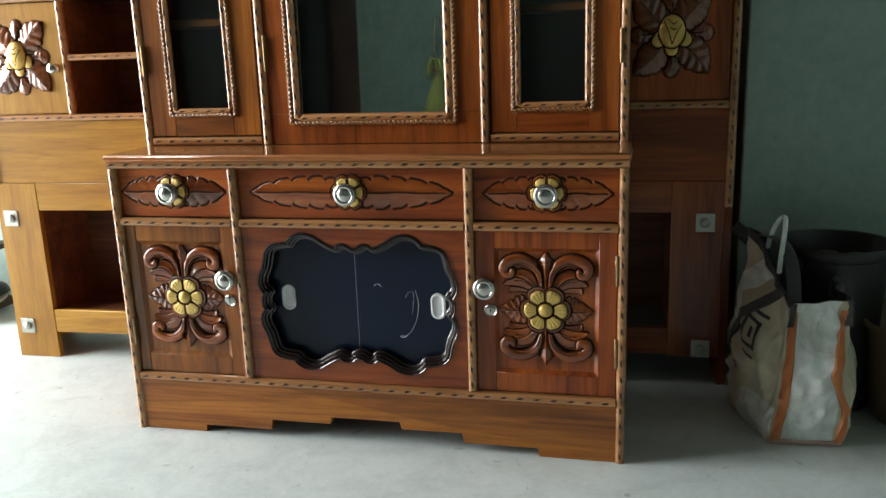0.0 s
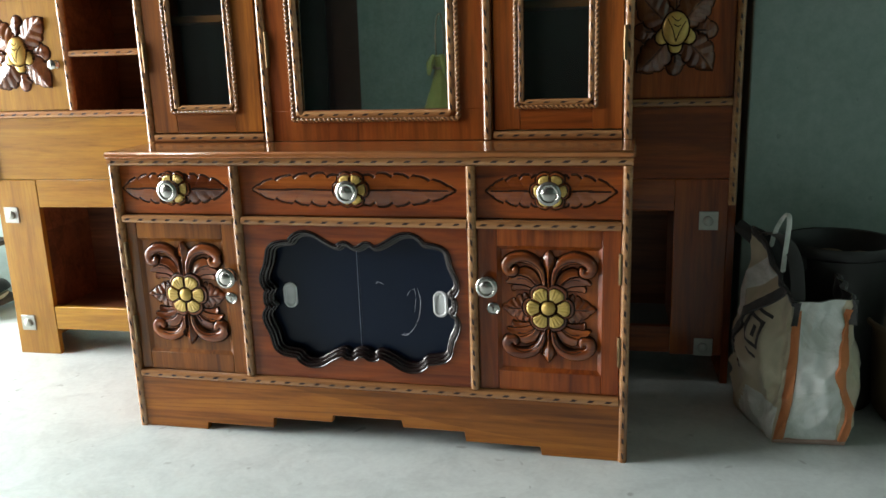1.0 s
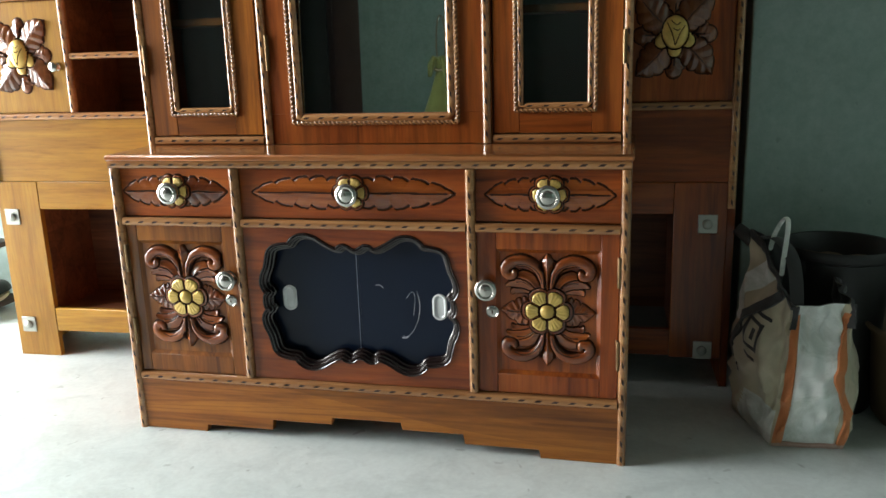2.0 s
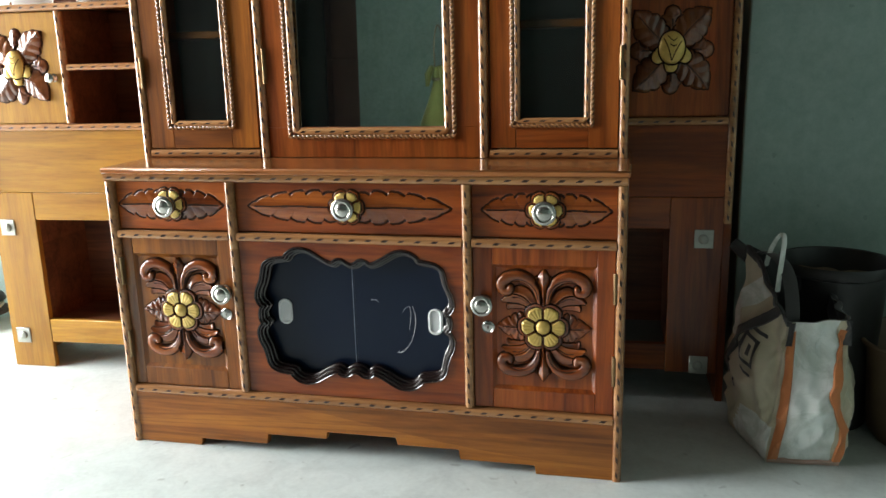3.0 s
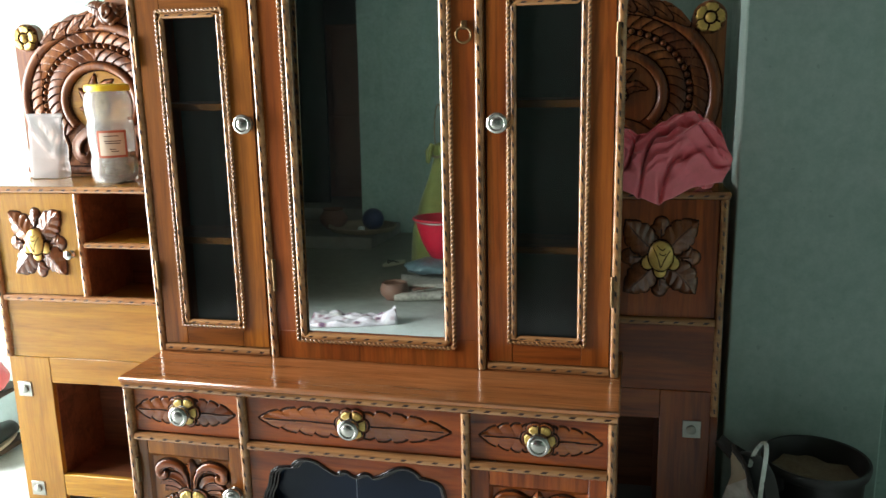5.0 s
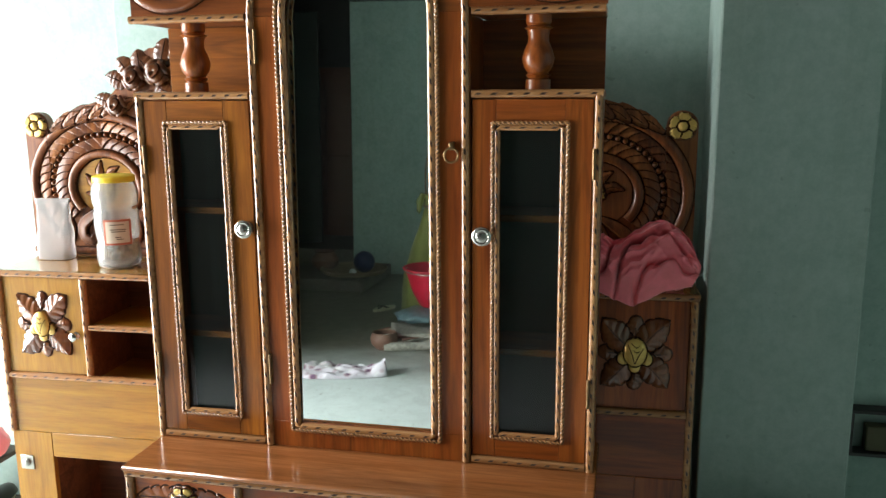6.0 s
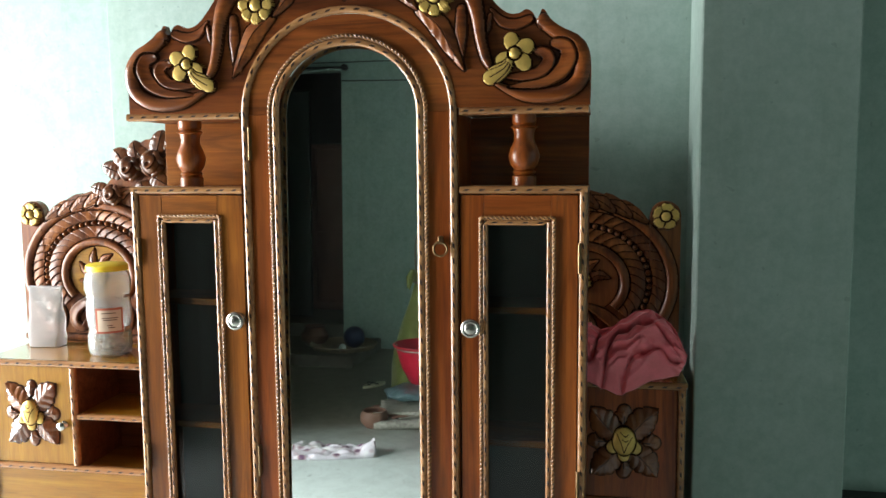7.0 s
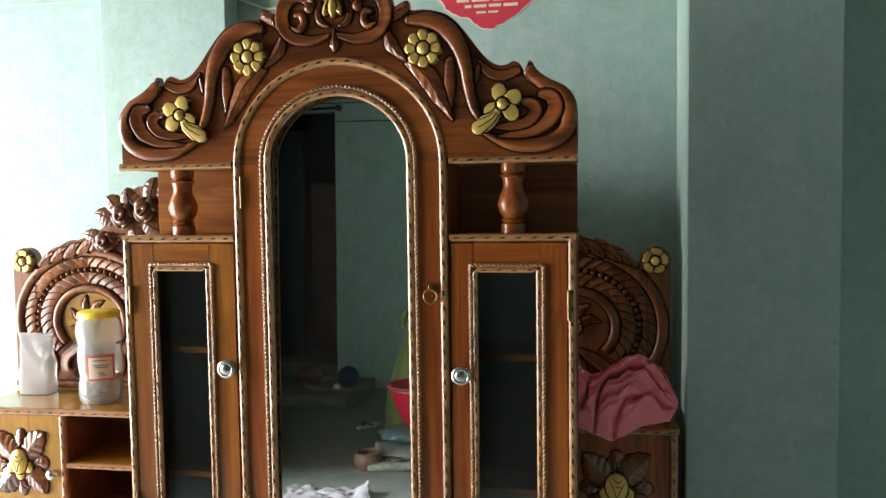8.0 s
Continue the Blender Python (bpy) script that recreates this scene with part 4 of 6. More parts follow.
def scrollwork(r, cx, cz, kx):
    """Acanthus scrolls with curled ends above and below a flower, a jagged leaf on either side."""
    KZ = 0.90

    def S(s, u, pts, widths, h, kind="scoop", name="carved_scroll", out=1, groove=0.0018, rise=0.35):
        r.stroke([(cx + s * kx * a, cz + u * KZ * b) for a, b in pts], [w * 0.92 for w in widths], h, kind, name, groove, out=out * s * (1 if u > 0 else -1), n=30, rise=rise, vein=0.0004)

    def line(s, u, pts, w=0.0008):
        r.line([(cx + s * kx * a, cz + u * KZ * b) for a, b in pts], w)
    for s in (-1, 1):
        r.stroke([(cx + s * kx * a, cz + KZ * b) for a, b in ((0.040, -0.003), (0.062, -0.004), (0.086, -0.004), (0.114, -0.003))], (0.050, 0.068, 0.058, 0.036, 0.002), 0.0085, "leaf", "carved_leaf", 0.0018, 4, s, 30, vein=0.0009)
        for u in (1.0, -0.97):
            # lower leaf of three lobes
            S(s, u, [(0.040, 0.050), (0.062, 0.056), (0.080, 0.050), (0.086, 0.042)], (0.018, 0.026, 0.020, 0.006), 0.009, "scoop", "carved_leaf", 1)
            S(s, u, [(0.032, 0.054), (0.056, 0.070), (0.078, 0.070), (0.098, 0.062)], (0.016, 0.030, 0.026, 0.008), 0.011, "scoop", "carved_leaf", 1)
            S(s, u, [(0.022, 0.058), (0.040, 0.082), (0.060, 0.090), (0.078, 0.086)], (0.012, 0.022, 0.022, 0.008), 0.011, "scoop", "carved_leaf", -1)
            line(s, u, [(0.036, 0.058), (0.056, 0.071), (0.076, 0.071)])
            # curled scroll
            S(s, u, [(0.008, 0.050), (0.013, 0.084), (0.029, 0.112), (0.057, 0.126), (0.086, 0.122), (0.102, 0.106), (0.098, 0.089), (0.084, 0.088), (0.080, 0.097)], (0.010, 0.017, 0.023, 0.027, 0.027, 0.025, 0.023, 0.020, 0.014), 0.014, "round", "carved_scroll", 1, 0.0022, 0.5)
            line(s, u, [(0.012, 0.070), (0.019, 0.094), (0.036, 0.112), (0.060, 0.119), (0.080, 0.113)], 0.0009)
            line(s, u, [(0.018, 0.074), (0.027, 0.096), (0.044, 0.110), (0.064, 0.111)], 0.0007)
    for u in (1, -1):
        for s in (-1, 1):
            S(s, u, [(0.002, 0.096), (0.011, 0.112), (0.017, 0.124)], (0.008, 0.014, 0.003), 0.009, "round", "carved_bud")
        r.stroke([(cx, cz + u * 0.045), (cx, cz + u * 0.086), (cx, cz + u * 0.106), (cx, cz + u * 0.130)], (0.007, 0.012, 0.024, 0.026, 0.002), 0.013, "ridge", "carved_bud", 0.0018)


def carved_door(x0, x1, fx0, fx1, cx, kx, knob_x, lock_x, hinge_x, WOOD):
    z0, z1, fz0, fz1, y = 0.156, 0.534, 0.202, 0.494, 0.014
    door = part("door", Geo().box(x0, fx0, y, y + 0.018, z0, z1, 0.0015), WOOD, base, "teak door with carved flower panel")
    part("stile", Geo().box(fx1, x1, y, y + 0.018, z0, z1, 0.0015), WOOD, door)
    part("rail", Geo().box(fx0, fx1, y + 0.0004, y + 0.0178, fz1, z1, 0.0012), WOOD, door)
    part("rail", Geo().box(fx0, fx1, y + 0.0004, y + 0.0178, z0, fz0, 0.0012), WOOD, door)
    c, yp = 0.008, y + 0.007
    rows = [[(a, yy, b) for a, b in ((fx0 + o, fz0 + o), (fx1 - o, fz0 + o), (fx1 - o, fz1 - o), (fx0 + o, fz1 - o))] for o, yy in ((-0.0005, y + 0.0005), (c, yp))]
    part("panel_bevel", Geo().grid(rows, 0, close=True), WOOD, door, smooth=0)
    r = Relief(np.linspace(fx0 + c, fx1 - c, 215), fz0 + c, fz1 - c, 280)
    scrollwork(r, cx, 0.356, kx)
    r.petals(cx, 0.355, 0.0485, 6, 0.012, 0.33, radians(30), base=0.003, rim=0.0075)
    r.build(door, yp, [WOOD, STAIN], "panel", ("flower", "flower_heart"), ground_label="carved teak panel with stained grooves", other=dict.fromkeys(("carved_scroll", "carved_leaf", "carved_bud", "flower_rim"), POLISHED))
    knob(door, knob_x, y, 0.405)
    g = Geo().lathe((lock_x, y, 0.350), [(0, 0), (0.0150, 0), (0.0150, 0.004), (0.0128, 0.006), (0.011, 0.0045), (0.007, 0.0055), (0, 0.0055)], "y", 20)
    g.box(lock_x - 0.0012, lock_x + 0.0012, y - 0.0062, y - 0.005, 0.346, 0.354, 0.0003, 1)
    part("lock", g, [CHROME, STAIN], door, "round cylinder lock")
    for z in (0.262, 0.450):
        hinge(base, hinge_x, 0.008, z, 0.068)


carved_door(0.0225, 0.3115, 0.050, 0.276, 0.167, 0.90, 0.288, 0.288, 0.021, AMBER_Z)
carved_door(0.8945, 1.2055, 0.938, 1.166, 1.051, 0.91, 0.917, 0.928, 1.206, WOOD_Z)

# middle panel with its scalloped opening and sliding dark glass
QUARTER = [(0.0, 0.128), (0.010, 0.131), (0.022, 0.139), (0.035, 0.138), (0.044, 0.131), (0.058, 0.134), (0.080, 0.146), (0.100, 0.158), (0.120, 0.163), (0.140, 0.160), (0.156, 0.149),
           (0.161, 0.141), (0.178, 0.139), (0.200, 0.134), (0.214, 0.122), (0.219, 0.104), (0.224, 0.084), (0.234, 0.062), (0.237, 0.042), (0.229, 0.026), (0.221, 0.022),
           (0.229, 0.013), (0.231, 0.0)]
PX, PZ = 0.609, 0.352
q1 = [(PX + a, PZ + b) for a, b in curve(QUARTER, 66)]
right = q1 + [(x, 2 * PZ - z) for x, z in q1[-2::-1]]
opening = right + [(2 * PX - x, z) for x, z in right[-2:0:-1]]
opening = opening[::-1]
x0, x1, z0, z1, y = 0.3345, 0.8715, 0.156, 0.534, 0.012
rect = []
for px, pz in opening:
    dx, dz = px - PX, pz - PZ
    k = min((x1 - PX if dx > 0 else PX - x0) / max(abs(dx), 1e-6), (z1 - PZ if dz > 0 else PZ - z0) / max(abs(dz), 1e-6))
    rect.append((PX + dx * k, PZ + dz * k))
g = Geo().grid([[(p[0], yy, p[1]) for p in path] for path, yy in ((rect, y + 0.02), (rect, y), (opening, y), (opening, y + 0.02))], 0, close=True)
panel = part("middle_panel", g, WOOD_X, base, "teak panel with a scalloped opening")
prof = [(-0.008, y + 0.001), (-0.0075, y - 0.003), (-0.006, y - 0.0045), (-0.004, y - 0.003), (-0.003, y - 0.001), (-0.001, y - 0.0025), (0.001, y - 0.002), (0.003, y + 0.001), (0.004, y + 0.005),
        (0.007, y + 0.006), (0.009, y + 0.010), (0.009, y + 0.015), (0.012, y + 0.017), (0.013, y + 0.023), (0.012, y + 0.031)]
part("scalloped_moulding", Geo().sweep(opening, prof, True), BLACKWOOD, panel, "glossy black scalloped moulding")
for s, yy in ((-1, 0.050), (1, 0.044)):
    a, b = sorted((PX + s * 0.262, PX - s * 0.004))
    pane = part("pane", Geo().box(a, b, yy, yy + 0.004, 0.158, 0.532, 0.0006), NAVY, base, "sliding dark blue glass pane")
    gx, gz = PX + s * 0.180 + (0.010 if s > 0 else -0.004), PZ - (0.007 if s > 0 else 0.0)
    out = [(gx + 0.0135 * math.cos(t), gz + (0.014 if math.sin(t) > 0 else -0.014) + 0.0135 * math.sin(t)) for t in np.linspace(0, 2 * math.pi, 28, endpoint=False)]
    g = Geo().sweep(out, [(-0.004, yy), (-0.004, yy - 0.003), (0.0, yy - 0.004), (0.003, yy - 0.002), (0.004, yy - 0.0004)], True)
    g.plate(out, yy - 0.0006, yy - 0.0002, 0.0001)
    part("finger_grip", g, GREY_PLASTIC, pane, "grey oval finger grip")
part("pane_edge", Geo().box(0.6002, 0.6014, 0.0425, 0.0435, 0.160, 0.530, 0.0003), EDGE, pane, "pale ground edge of the sliding pane")
yy = 0.0436
for pts, wd in (([(0.034, 0.036), (0.040, 0.041), (0.048, 0.040), (0.054, 0.034)], 0.0016), ([(0.135, 0.030), (0.142, 0.0), (0.138, -0.035), (0.126, -0.066), (0.108, -0.085), (0.098, -0.082)], 0.0018),
                ([(0.128, 0.028), (0.131, 0.008), (0.126, -0.03)], 0.0012), ([(0.110, 0.010), (0.118, 0.022), (0.128, 0.028)], 0.0009), ([(0.094, -0.086), (0.104, -0.088), (0.112, -0.082)], 0.003)):
    part("chalk_scrawl", Geo().blade([(PX + a, PZ + b) for a, b in pts], (wd * 0.15, wd * 0.6, wd * 0.3, wd * 0.55, wd * 0.2), 0.0003, yy + 0.0003, 0, 14, 2), CHALK, pane, "faint chalk scrawl")

# ---- crest of the upper cabinet ----
CX, YC = 0.613, 0.188
half = [(0.613, 1.872), (0.614, 1.972), (0.606, 2.012), (0.585, 2.036), (0.548, 2.054), (0.520, 2.074), (0.504, 2.099), (0.495, 2.100), (0.486, 2.076), (0.474, 2.096), (0.458, 2.103), (0.442, 2.095), (0.422, 2.094),
        (0.400, 2.105), (0.375, 2.131), (0.340, 2.178), (0.310, 2.212), (0.280, 2.230), (0.235, 2.240), (0.200, 2.240), (0.196, 2.262), (0.180, 2.262), (0.160, 2.250), (0.150, 2.275),
        (0.130, 2.305), (0.100, 2.320), (0.070, 2.318), (0.050, 2.330), (0.030, 2.352), (0.0, 2.362)]
half = curve(half, 90)
arch = [(MID + 0.285 * math.cos(math.pi * k / 30), 1.872 + 0.256 * math.sin(math.pi * k / 30)) for k in range(31)]
outline = [(CX + a, b) for a, b in half] + [(CX - a, b) for a, b in half[-2::-1]] + arch[::-1]
hx, hz = [p[0] for p in half[4:]][::-1], [p[1] for p in half[4:]][::-1]
xs = np.unique(np.concatenate([np.linspace(-0.612, 0.612, 560), MID - CX + 0.285 * np.cos(np.linspace(0, math.pi, 60))]))
high = np.interp(np.abs(xs), hx, hz)
low = 1.872 + np.where(np.abs(xs + CX - MID) < 0.285, 0.256 * np.sqrt(np.clip(1 - ((xs + CX - MID) / 0.285) ** 2, 0, 1)), 0)
r = Relief(xs + CX, low, high, 190)
crest = part("crest", up(Geo().plate(outline, YC + 0.020, YC + 0.030, 0.002)), WOOD_X, hutch, "carved arched crest board")


def scroll(pts, widths, h=0.014, kind="round", out=1, name="carved_scroll"):
    for s in (-1, 1):
        r.stroke([(CX + s * a, b) for a, b in pts], widths, h, kind, name, 0.0036, out=out * s, n=28)


# leaves between the scrolls
scroll([(0.300, 2.110), (0.299, 2.050), (0.300, 1.985)], (0.022, 0.030, 0.004), 0.008, "round", 1, "carved_leaf")
scroll([(0.195, 2.112), (0.243, 2.072), (0.272, 2.022), (0.306, 1.962)], (0.024, 0.052, 0.040, 0.002), 0.011, "leaf", 1, "carved_leaf")
scroll([(0.140, 2.192), (0.151, 2.155), (0.188, 2.115)], (0.012, 0.034, 0.006), 0.010, "leaf", 1, "carved_leaf")
scroll([(0.467, 2.078), (0.434, 2.068), (0.400, 2.076), (0.374, 2.106)], (0.020, 0.024, 0.022, 0.006), 0.010, "scoop", 1, "carved_leaf")
scroll([(0.372, 2.092), (0.366, 2.064), (0.358, 2.046)], (0.010, 0.013, 0.004), 0.009, "round", 1, "carved_leaf")
# shoulder stem
scroll([(0.196, 2.214), (0.250, 2.212), (0.294, 2.186), (0.326, 2.140), (0.341, 2.088), (0.348, 2.036), (0.360, 1.990), (0.372, 1.966)], (0.018, 0.040, 0.044, 0.040, 0.032, 0.027, 0.024, 0.014), 0.017)
# corner scroll with two nested crescents
scroll([(0.500, 2.074), (0.560, 2.030), (0.594, 1.985), (0.586, 1.930), (0.535, 1.899), (0.455, 1.899), (0.380, 1.930)], (0.034, 0.046, 0.042, 0.038, 0.036, 0.030, 0.006), 0.017, "round", 1)
scroll([(0.528, 2.020), (0.553, 2.012), (0.561, 1.985), (0.540, 1.950), (0.490, 1.927), (0.420, 1.919)], (0.020, 0.034, 0.040, 0.036, 0.026, 0.004), 0.017, "scoop", 1)
scroll([(0.487, 2.002), (0.507, 1.996), (0.514, 1.978), (0.495, 1.955), (0.455, 1.944), (0.402, 1.944)], (0.018, 0.028, 0.032, 0.028, 0.022, 0.004), 0.015, "scoop", 1)
# ears and paired volutes under the top bud
scroll([(0.186, 2.246), (0.166, 2.236), (0.143, 2.214)], (0.028, 0.034, 0.012), 0.012, "leaf", 1, "carved_leaf")
scroll([(0.008, 2.188), (0.060, 2.176), (0.112, 2.188), (0.138, 2.225), (0.132, 2.268), (0.104, 2.292), (0.072, 2.284), (0.058, 2.262)],
       (0.010, 0.024, 0.032, 0.036, 0.036, 0.034, 0.028, 0.024), 0.017, "scoop", -1)
scroll([(0.112, 2.212), (0.092, 2.206), (0.080, 2.222), (0.086, 2.242), (0.100, 2.242)], (0.006, 0.018, 0.020, 0.020, 0.012), 0.013, "round")
scroll([(0.014, 2.210), (0.036, 2.222), (0.042, 2.248), (0.030, 2.280)], (0.006, 0.018, 0.016, 0.004), 0.010, "leaf", 1, "carved_leaf")
for s in (-1, 1):
    r.disc(CX + s * 0.064, 2.258, 0.0135, 0.018, "carved_volute", 0.0018)
r.stroke([(CX, 2.146), (CX, 2.172), (CX, 2.205)], (0.004, 0.026, 0.016, 0.002), 0.010, "ridge", "carved_bud")
for s in (-1, 1):
    r.petals(CX + s * 0.234, 2.142, 0.047, 8, 0.010, 0.34, 0.39, 0.0, gap=0.0016, rim=0.0, pinch=0.24, base=0.007)
    fx, fz = CX + s * 0.432, 1.998
    for ang in (75, 150, 225, 330):
        d = radians(ang if s < 0 else 180 - ang)
        r.stroke([(fx + 0.010 * math.cos(d), fz + 0.010 * math.sin(d)), (fx + 0.028 * math.cos(d), fz + 0.028 * math.sin(d)), (fx + 0.034 * math.cos(d), fz + 0.034 * math.sin(d))], (0.026, 0.040, 0.036), 0.016, "round", "flower", 0.002, rise=0.82)
    tail = [(fx - s * 0.008, fz - 0.010), (fx - s * 0.024, fz - 0.034), (fx - s * 0.060, fz - 0.056)]
    r.stroke(tail, (0.012, 0.020, 0.032, 0.042, 0.036), 0.018, "round", "flower", 0.002, rise=0.8)
    for d in (-0.010, 0.0, 0.010):
        r.line([(tail[0][0] + s * d * 0.2, tail[0][1] - d * 0.2), (tail[1][0] + s * d * 0.7, tail[1][1] - d * 0.7), (tail[2][0] + s * d, tail[2][1] - d * 1.5)], 0.0010, 0.25, 1.0)
    r.disc(fx, fz, 0.0165, 0.012, "flower_rim", 0.002, flat=1.0)
    r.disc(fx, fz, 0.0140, 0.023, "flower_heart", 0.0015, flat=0.5)
for a in (-1.0, -0.38, 0.38, 1.0):
    d = math.pi / 2 + a * 0.8
    r.stroke([(CX, 2.272), (CX + 0.030 * math.cos(d), 2.272 + 0.030 * math.sin(d)), (CX + 0.060 * math.cos(d), 2.272 + 0.058 * math.sin(d))], (0.012, 0.030, 0.026, 0.012), 0.019, "round", "flower", 0.002, rise=0.5)
for a in (-0.55, 0.55, 0.0):
    d = -math.pi / 2 + a
    r.stroke([(CX, 2.276), (CX + 0.022 * math.cos(d), 2.276 + 0.022 * math.sin(d)), (CX + 0.040 * math.cos(d), 2.276 + 0.040 * math.sin(d))], (0.012, 0.026, 0.024, 0.012), 0.021, "round", "flower", 0.002, rise=0.5)
r.build(crest, YC + 0.010, [CREST, STAIN], "carved_face", ("flower", "flower_heart"), H, 0.019, "carved face of the crest with stained grooves")
# ring pull of the mirror door
g = Geo().tube([(0.856 + 0.0175 * math.cos(t), Y2 - 0.006, 1.519 - H + 0.0175 * math.sin(t)) for t in np.linspace(0, 2 * math.pi, 25)], 0.0030, 8, closed=True)
g.box(0.850, 0.862, Y2 - 0.008, Y2 + 0.008, 1.531 - H, 1.552 - H, 0.002)
part("ring_pull", g, BRASS, mdoor, "dull brass ring pull")


# ---- carving of the headboard ----
def arc(cx, cz, r, a0, a1, n=26):
    return [(cx + r * math.cos(radians(a0 + (a1 - a0) * k / n)), cz + r * math.sin(radians(a0 + (a1 - a0) * k / n))) for k in range(n + 1)]


def rosebud(x, z, rx, rz, h, y, turns=2.4):
    """A domed bud wrapped in overlapping petals."""
    rows = []
    for i in range(25):
        q = 1 - i / 24
        row = []
        for k in range(48):
            a = 2 * math.pi * k / 48
            f = (q * turns - a / (2 * math.pi) - 0.35 * math.sin(2 * a) * q) % 1.0
            step = (0.26 * f - 0.18 * (f > 0.90)) * min(1.0, q * 4)
            row.append((x + rx * q * math.cos(a), y - h * (0.25 + 0.75 * math.sqrt(max(0, 1 - q * q)) - 0.20 + step), z + rz * q * math.sin(a)))
        rows.append(row)
    return Geo().grid(rows, lambda i, k: 1 if (((1 - i / 24) * turns - (k + 0.5) / 48 - 0.35 * math.sin(2 * math.pi * 2 * k / 48) * (1 - i / 24)) % 1.0) > 0.90 and i < 21 else 0, close=True)


HCX, HCZ, YB, KX = 0.824, 1.36, 0.268, 1.13
bead = mesh_of("bead", Geo().dome(0, 0, 0.0085, 0.0085, 0.013, 0, 0, 10, 4), CARVED)
tx, tz = [p[0] for p in hbp[2:]][::-1], [p[1] for p in hbp[2:]][::-1]
ear = lambda ax: np.where(np.abs(ax - 1.072) < 0.046, 1.567 + np.sqrt(np.clip(0.046 ** 2 - (ax - 1.072) ** 2, 0, 1)), 0)
for s in (-1, 1):
    cx = s * HCX
    ax = np.linspace(0.30 if s < 0 else 0.80, 1.1175, 330 if s < 0 else 140)
    order = np.argsort([p[0] for p in hbp[12:]])
    bx_, bz_ = np.array([p[0] for p in hbp[12:]])[order], np.array([p[1] for p in hbp[12:]])[order]
    top = np.maximum(np.interp(ax, bx_, bz_), ear(ax))
    top = np.where(ax > 1.072, np.maximum(ear(ax), 1.56), top)
    if s < 0:
        ax, top = ax[::-1], top[::-1]
    r = Relief(s * ax, 1.09, top, 300)
    rr, aa = np.hypot((r.x - cx) / KX, r.z - HCZ), np.degrees(np.arctan2(r.z - HCZ, (r.x - cx) / KX))
    dev = np.abs(90 - aa)
    dev = np.minimum(dev, 360 - dev)
    ways = np.where(dev < 132, -1.0, (dev - 132) * 0.02)
    side = np.where(dev * 0 + np.sign(np.cos(np.radians(aa))) > 0, 1.0, -1.0)
    # leaf bands: slanting leaves that start at the crown of the arch
    for r0, r1, count, lean in ((0.187, 0.226, 16, 0.9), (0.128, 0.170, 12, 1.0)):
        u = np.clip((rr - r0) / (r1 - r0), 0, 1)
        f = (dev / 132 * count - lean * u ** 1.4 + 3) % 1.0
        hh = 0.013 * (0.50 + 0.50 * np.clip(f, 0, 1) ** 0.8) * (0.55 + 0.45 * np.sin(math.pi * np.clip(u, 0.04, 0.96)) ** 0.5)
        sd = np.maximum(np.maximum(r0 - rr, rr - r1), ways)
        r.put(sd, hh, "leaf_band", 0.003)
        r.g |= (sd < 0) & (f < 0.08)
    for rad, w in ((0.240, 0.030), (0.114, 0.026)):
        d = np.abs(rr - rad)
        q = np.clip(d / (w / 2), 0, 1)
        r.put(np.maximum(d - w / 2, ways), 0.018 * (0.3 + 0.7 * np.sqrt(1 - q * q)), "carved_ridge", 0.003)
    r.put(np.maximum(np.abs(rr - 0.1785) - 0.0075, ways), -0.001, "bead_channel", 0.001)
    r.g |= (np.abs(rr - 0.1785) < 0.0075) & (ways < 0)
    r.put(rr - 0.098, 0.0015, "arch_field", 0.002)
    for a, ln in ((100, 0.09), (55, 0.085), (10, 0.085), (150, 0.085), (195, 0.08)):
        d = radians(a)
        r.stroke([(cx + 0.018 * math.cos(d), HCZ + 0.018 * math.sin(d)), (cx + 0.05 * math.cos(d + 0.3), HCZ + 0.05 * math.sin(d + 0.3)), (cx + ln * math.cos(d), HCZ + ln * math.sin(d))],
                 (0.014, 0.032, 0.026, 0.003), 0.010, "leaf", "carved_leaf", 0.003, teeth=3)
    for q in (-1, 1):
        r.stroke([(cx + q * 0.02, 1.285), (cx + q * 0.06, 1.262), (cx + q * 0.10, 1.228), (cx + q * 0.10, 1.186), (cx + q * 0.07, 1.172), (cx + q * 0.055, 1.195)], (0.014, 0.034, 0.038, 0.034, 0.028, 0.018), 0.018, "scoop", out=-q)
        r.stroke([(cx + q * 0.16, 1.27), (cx + q * 0.145, 1.215), (cx + q * 0.16, 1.172), (cx + q * 0.19, 1.182), (cx + q * 0.185, 1.208)], (0.012, 0.028, 0.030, 0.026, 0.016), 0.016, "scoop", out=q)
        r.stroke([(cx + q * 0.012, 1.27), (cx + q * 0.03, 1.22), (cx + q * 0.022, 1.17)], (0.012, 0.030, 0.006), 0.012, "leaf", "carved_leaf")
    r.stroke([(cx - 0.30, 1.137), (cx, 1.137), (cx + 0.30, 1.137)], (0.022,), 0.012, "round", "carved_ridge")
    # overlapping leaves along the upper edge
    for k in range(7):
        t = k / 6
        x, z = 1.03 - 0.30 * t, 1.560 + 0.048 * t + 0.030 * math.sin(math.pi * t * 0.6)
        r.stroke([(s * (x + 0.034), z - 0.024), (s * x, z + 0.002), (s * (x - 0.040), z + 0.020)], (0.018, 0.040, 0.004), 0.0055, "leaf", "carved_leaf")
    r.petals(cx, HCZ, 0.026, 5, 0.012, 0.42, 0.4, gap=0.002, rim=0.005, base=0.002)
    r.disc(s * 1.072, 1.567, 0.043, 0.006, "carved_boss", 0.0, flat=0.9)
    r.petals(s * 1.072, 1.567, 0.040, 5, 0.012, 0.36, 0.8, gap=0.0026, rim=0.0, base=0.005)
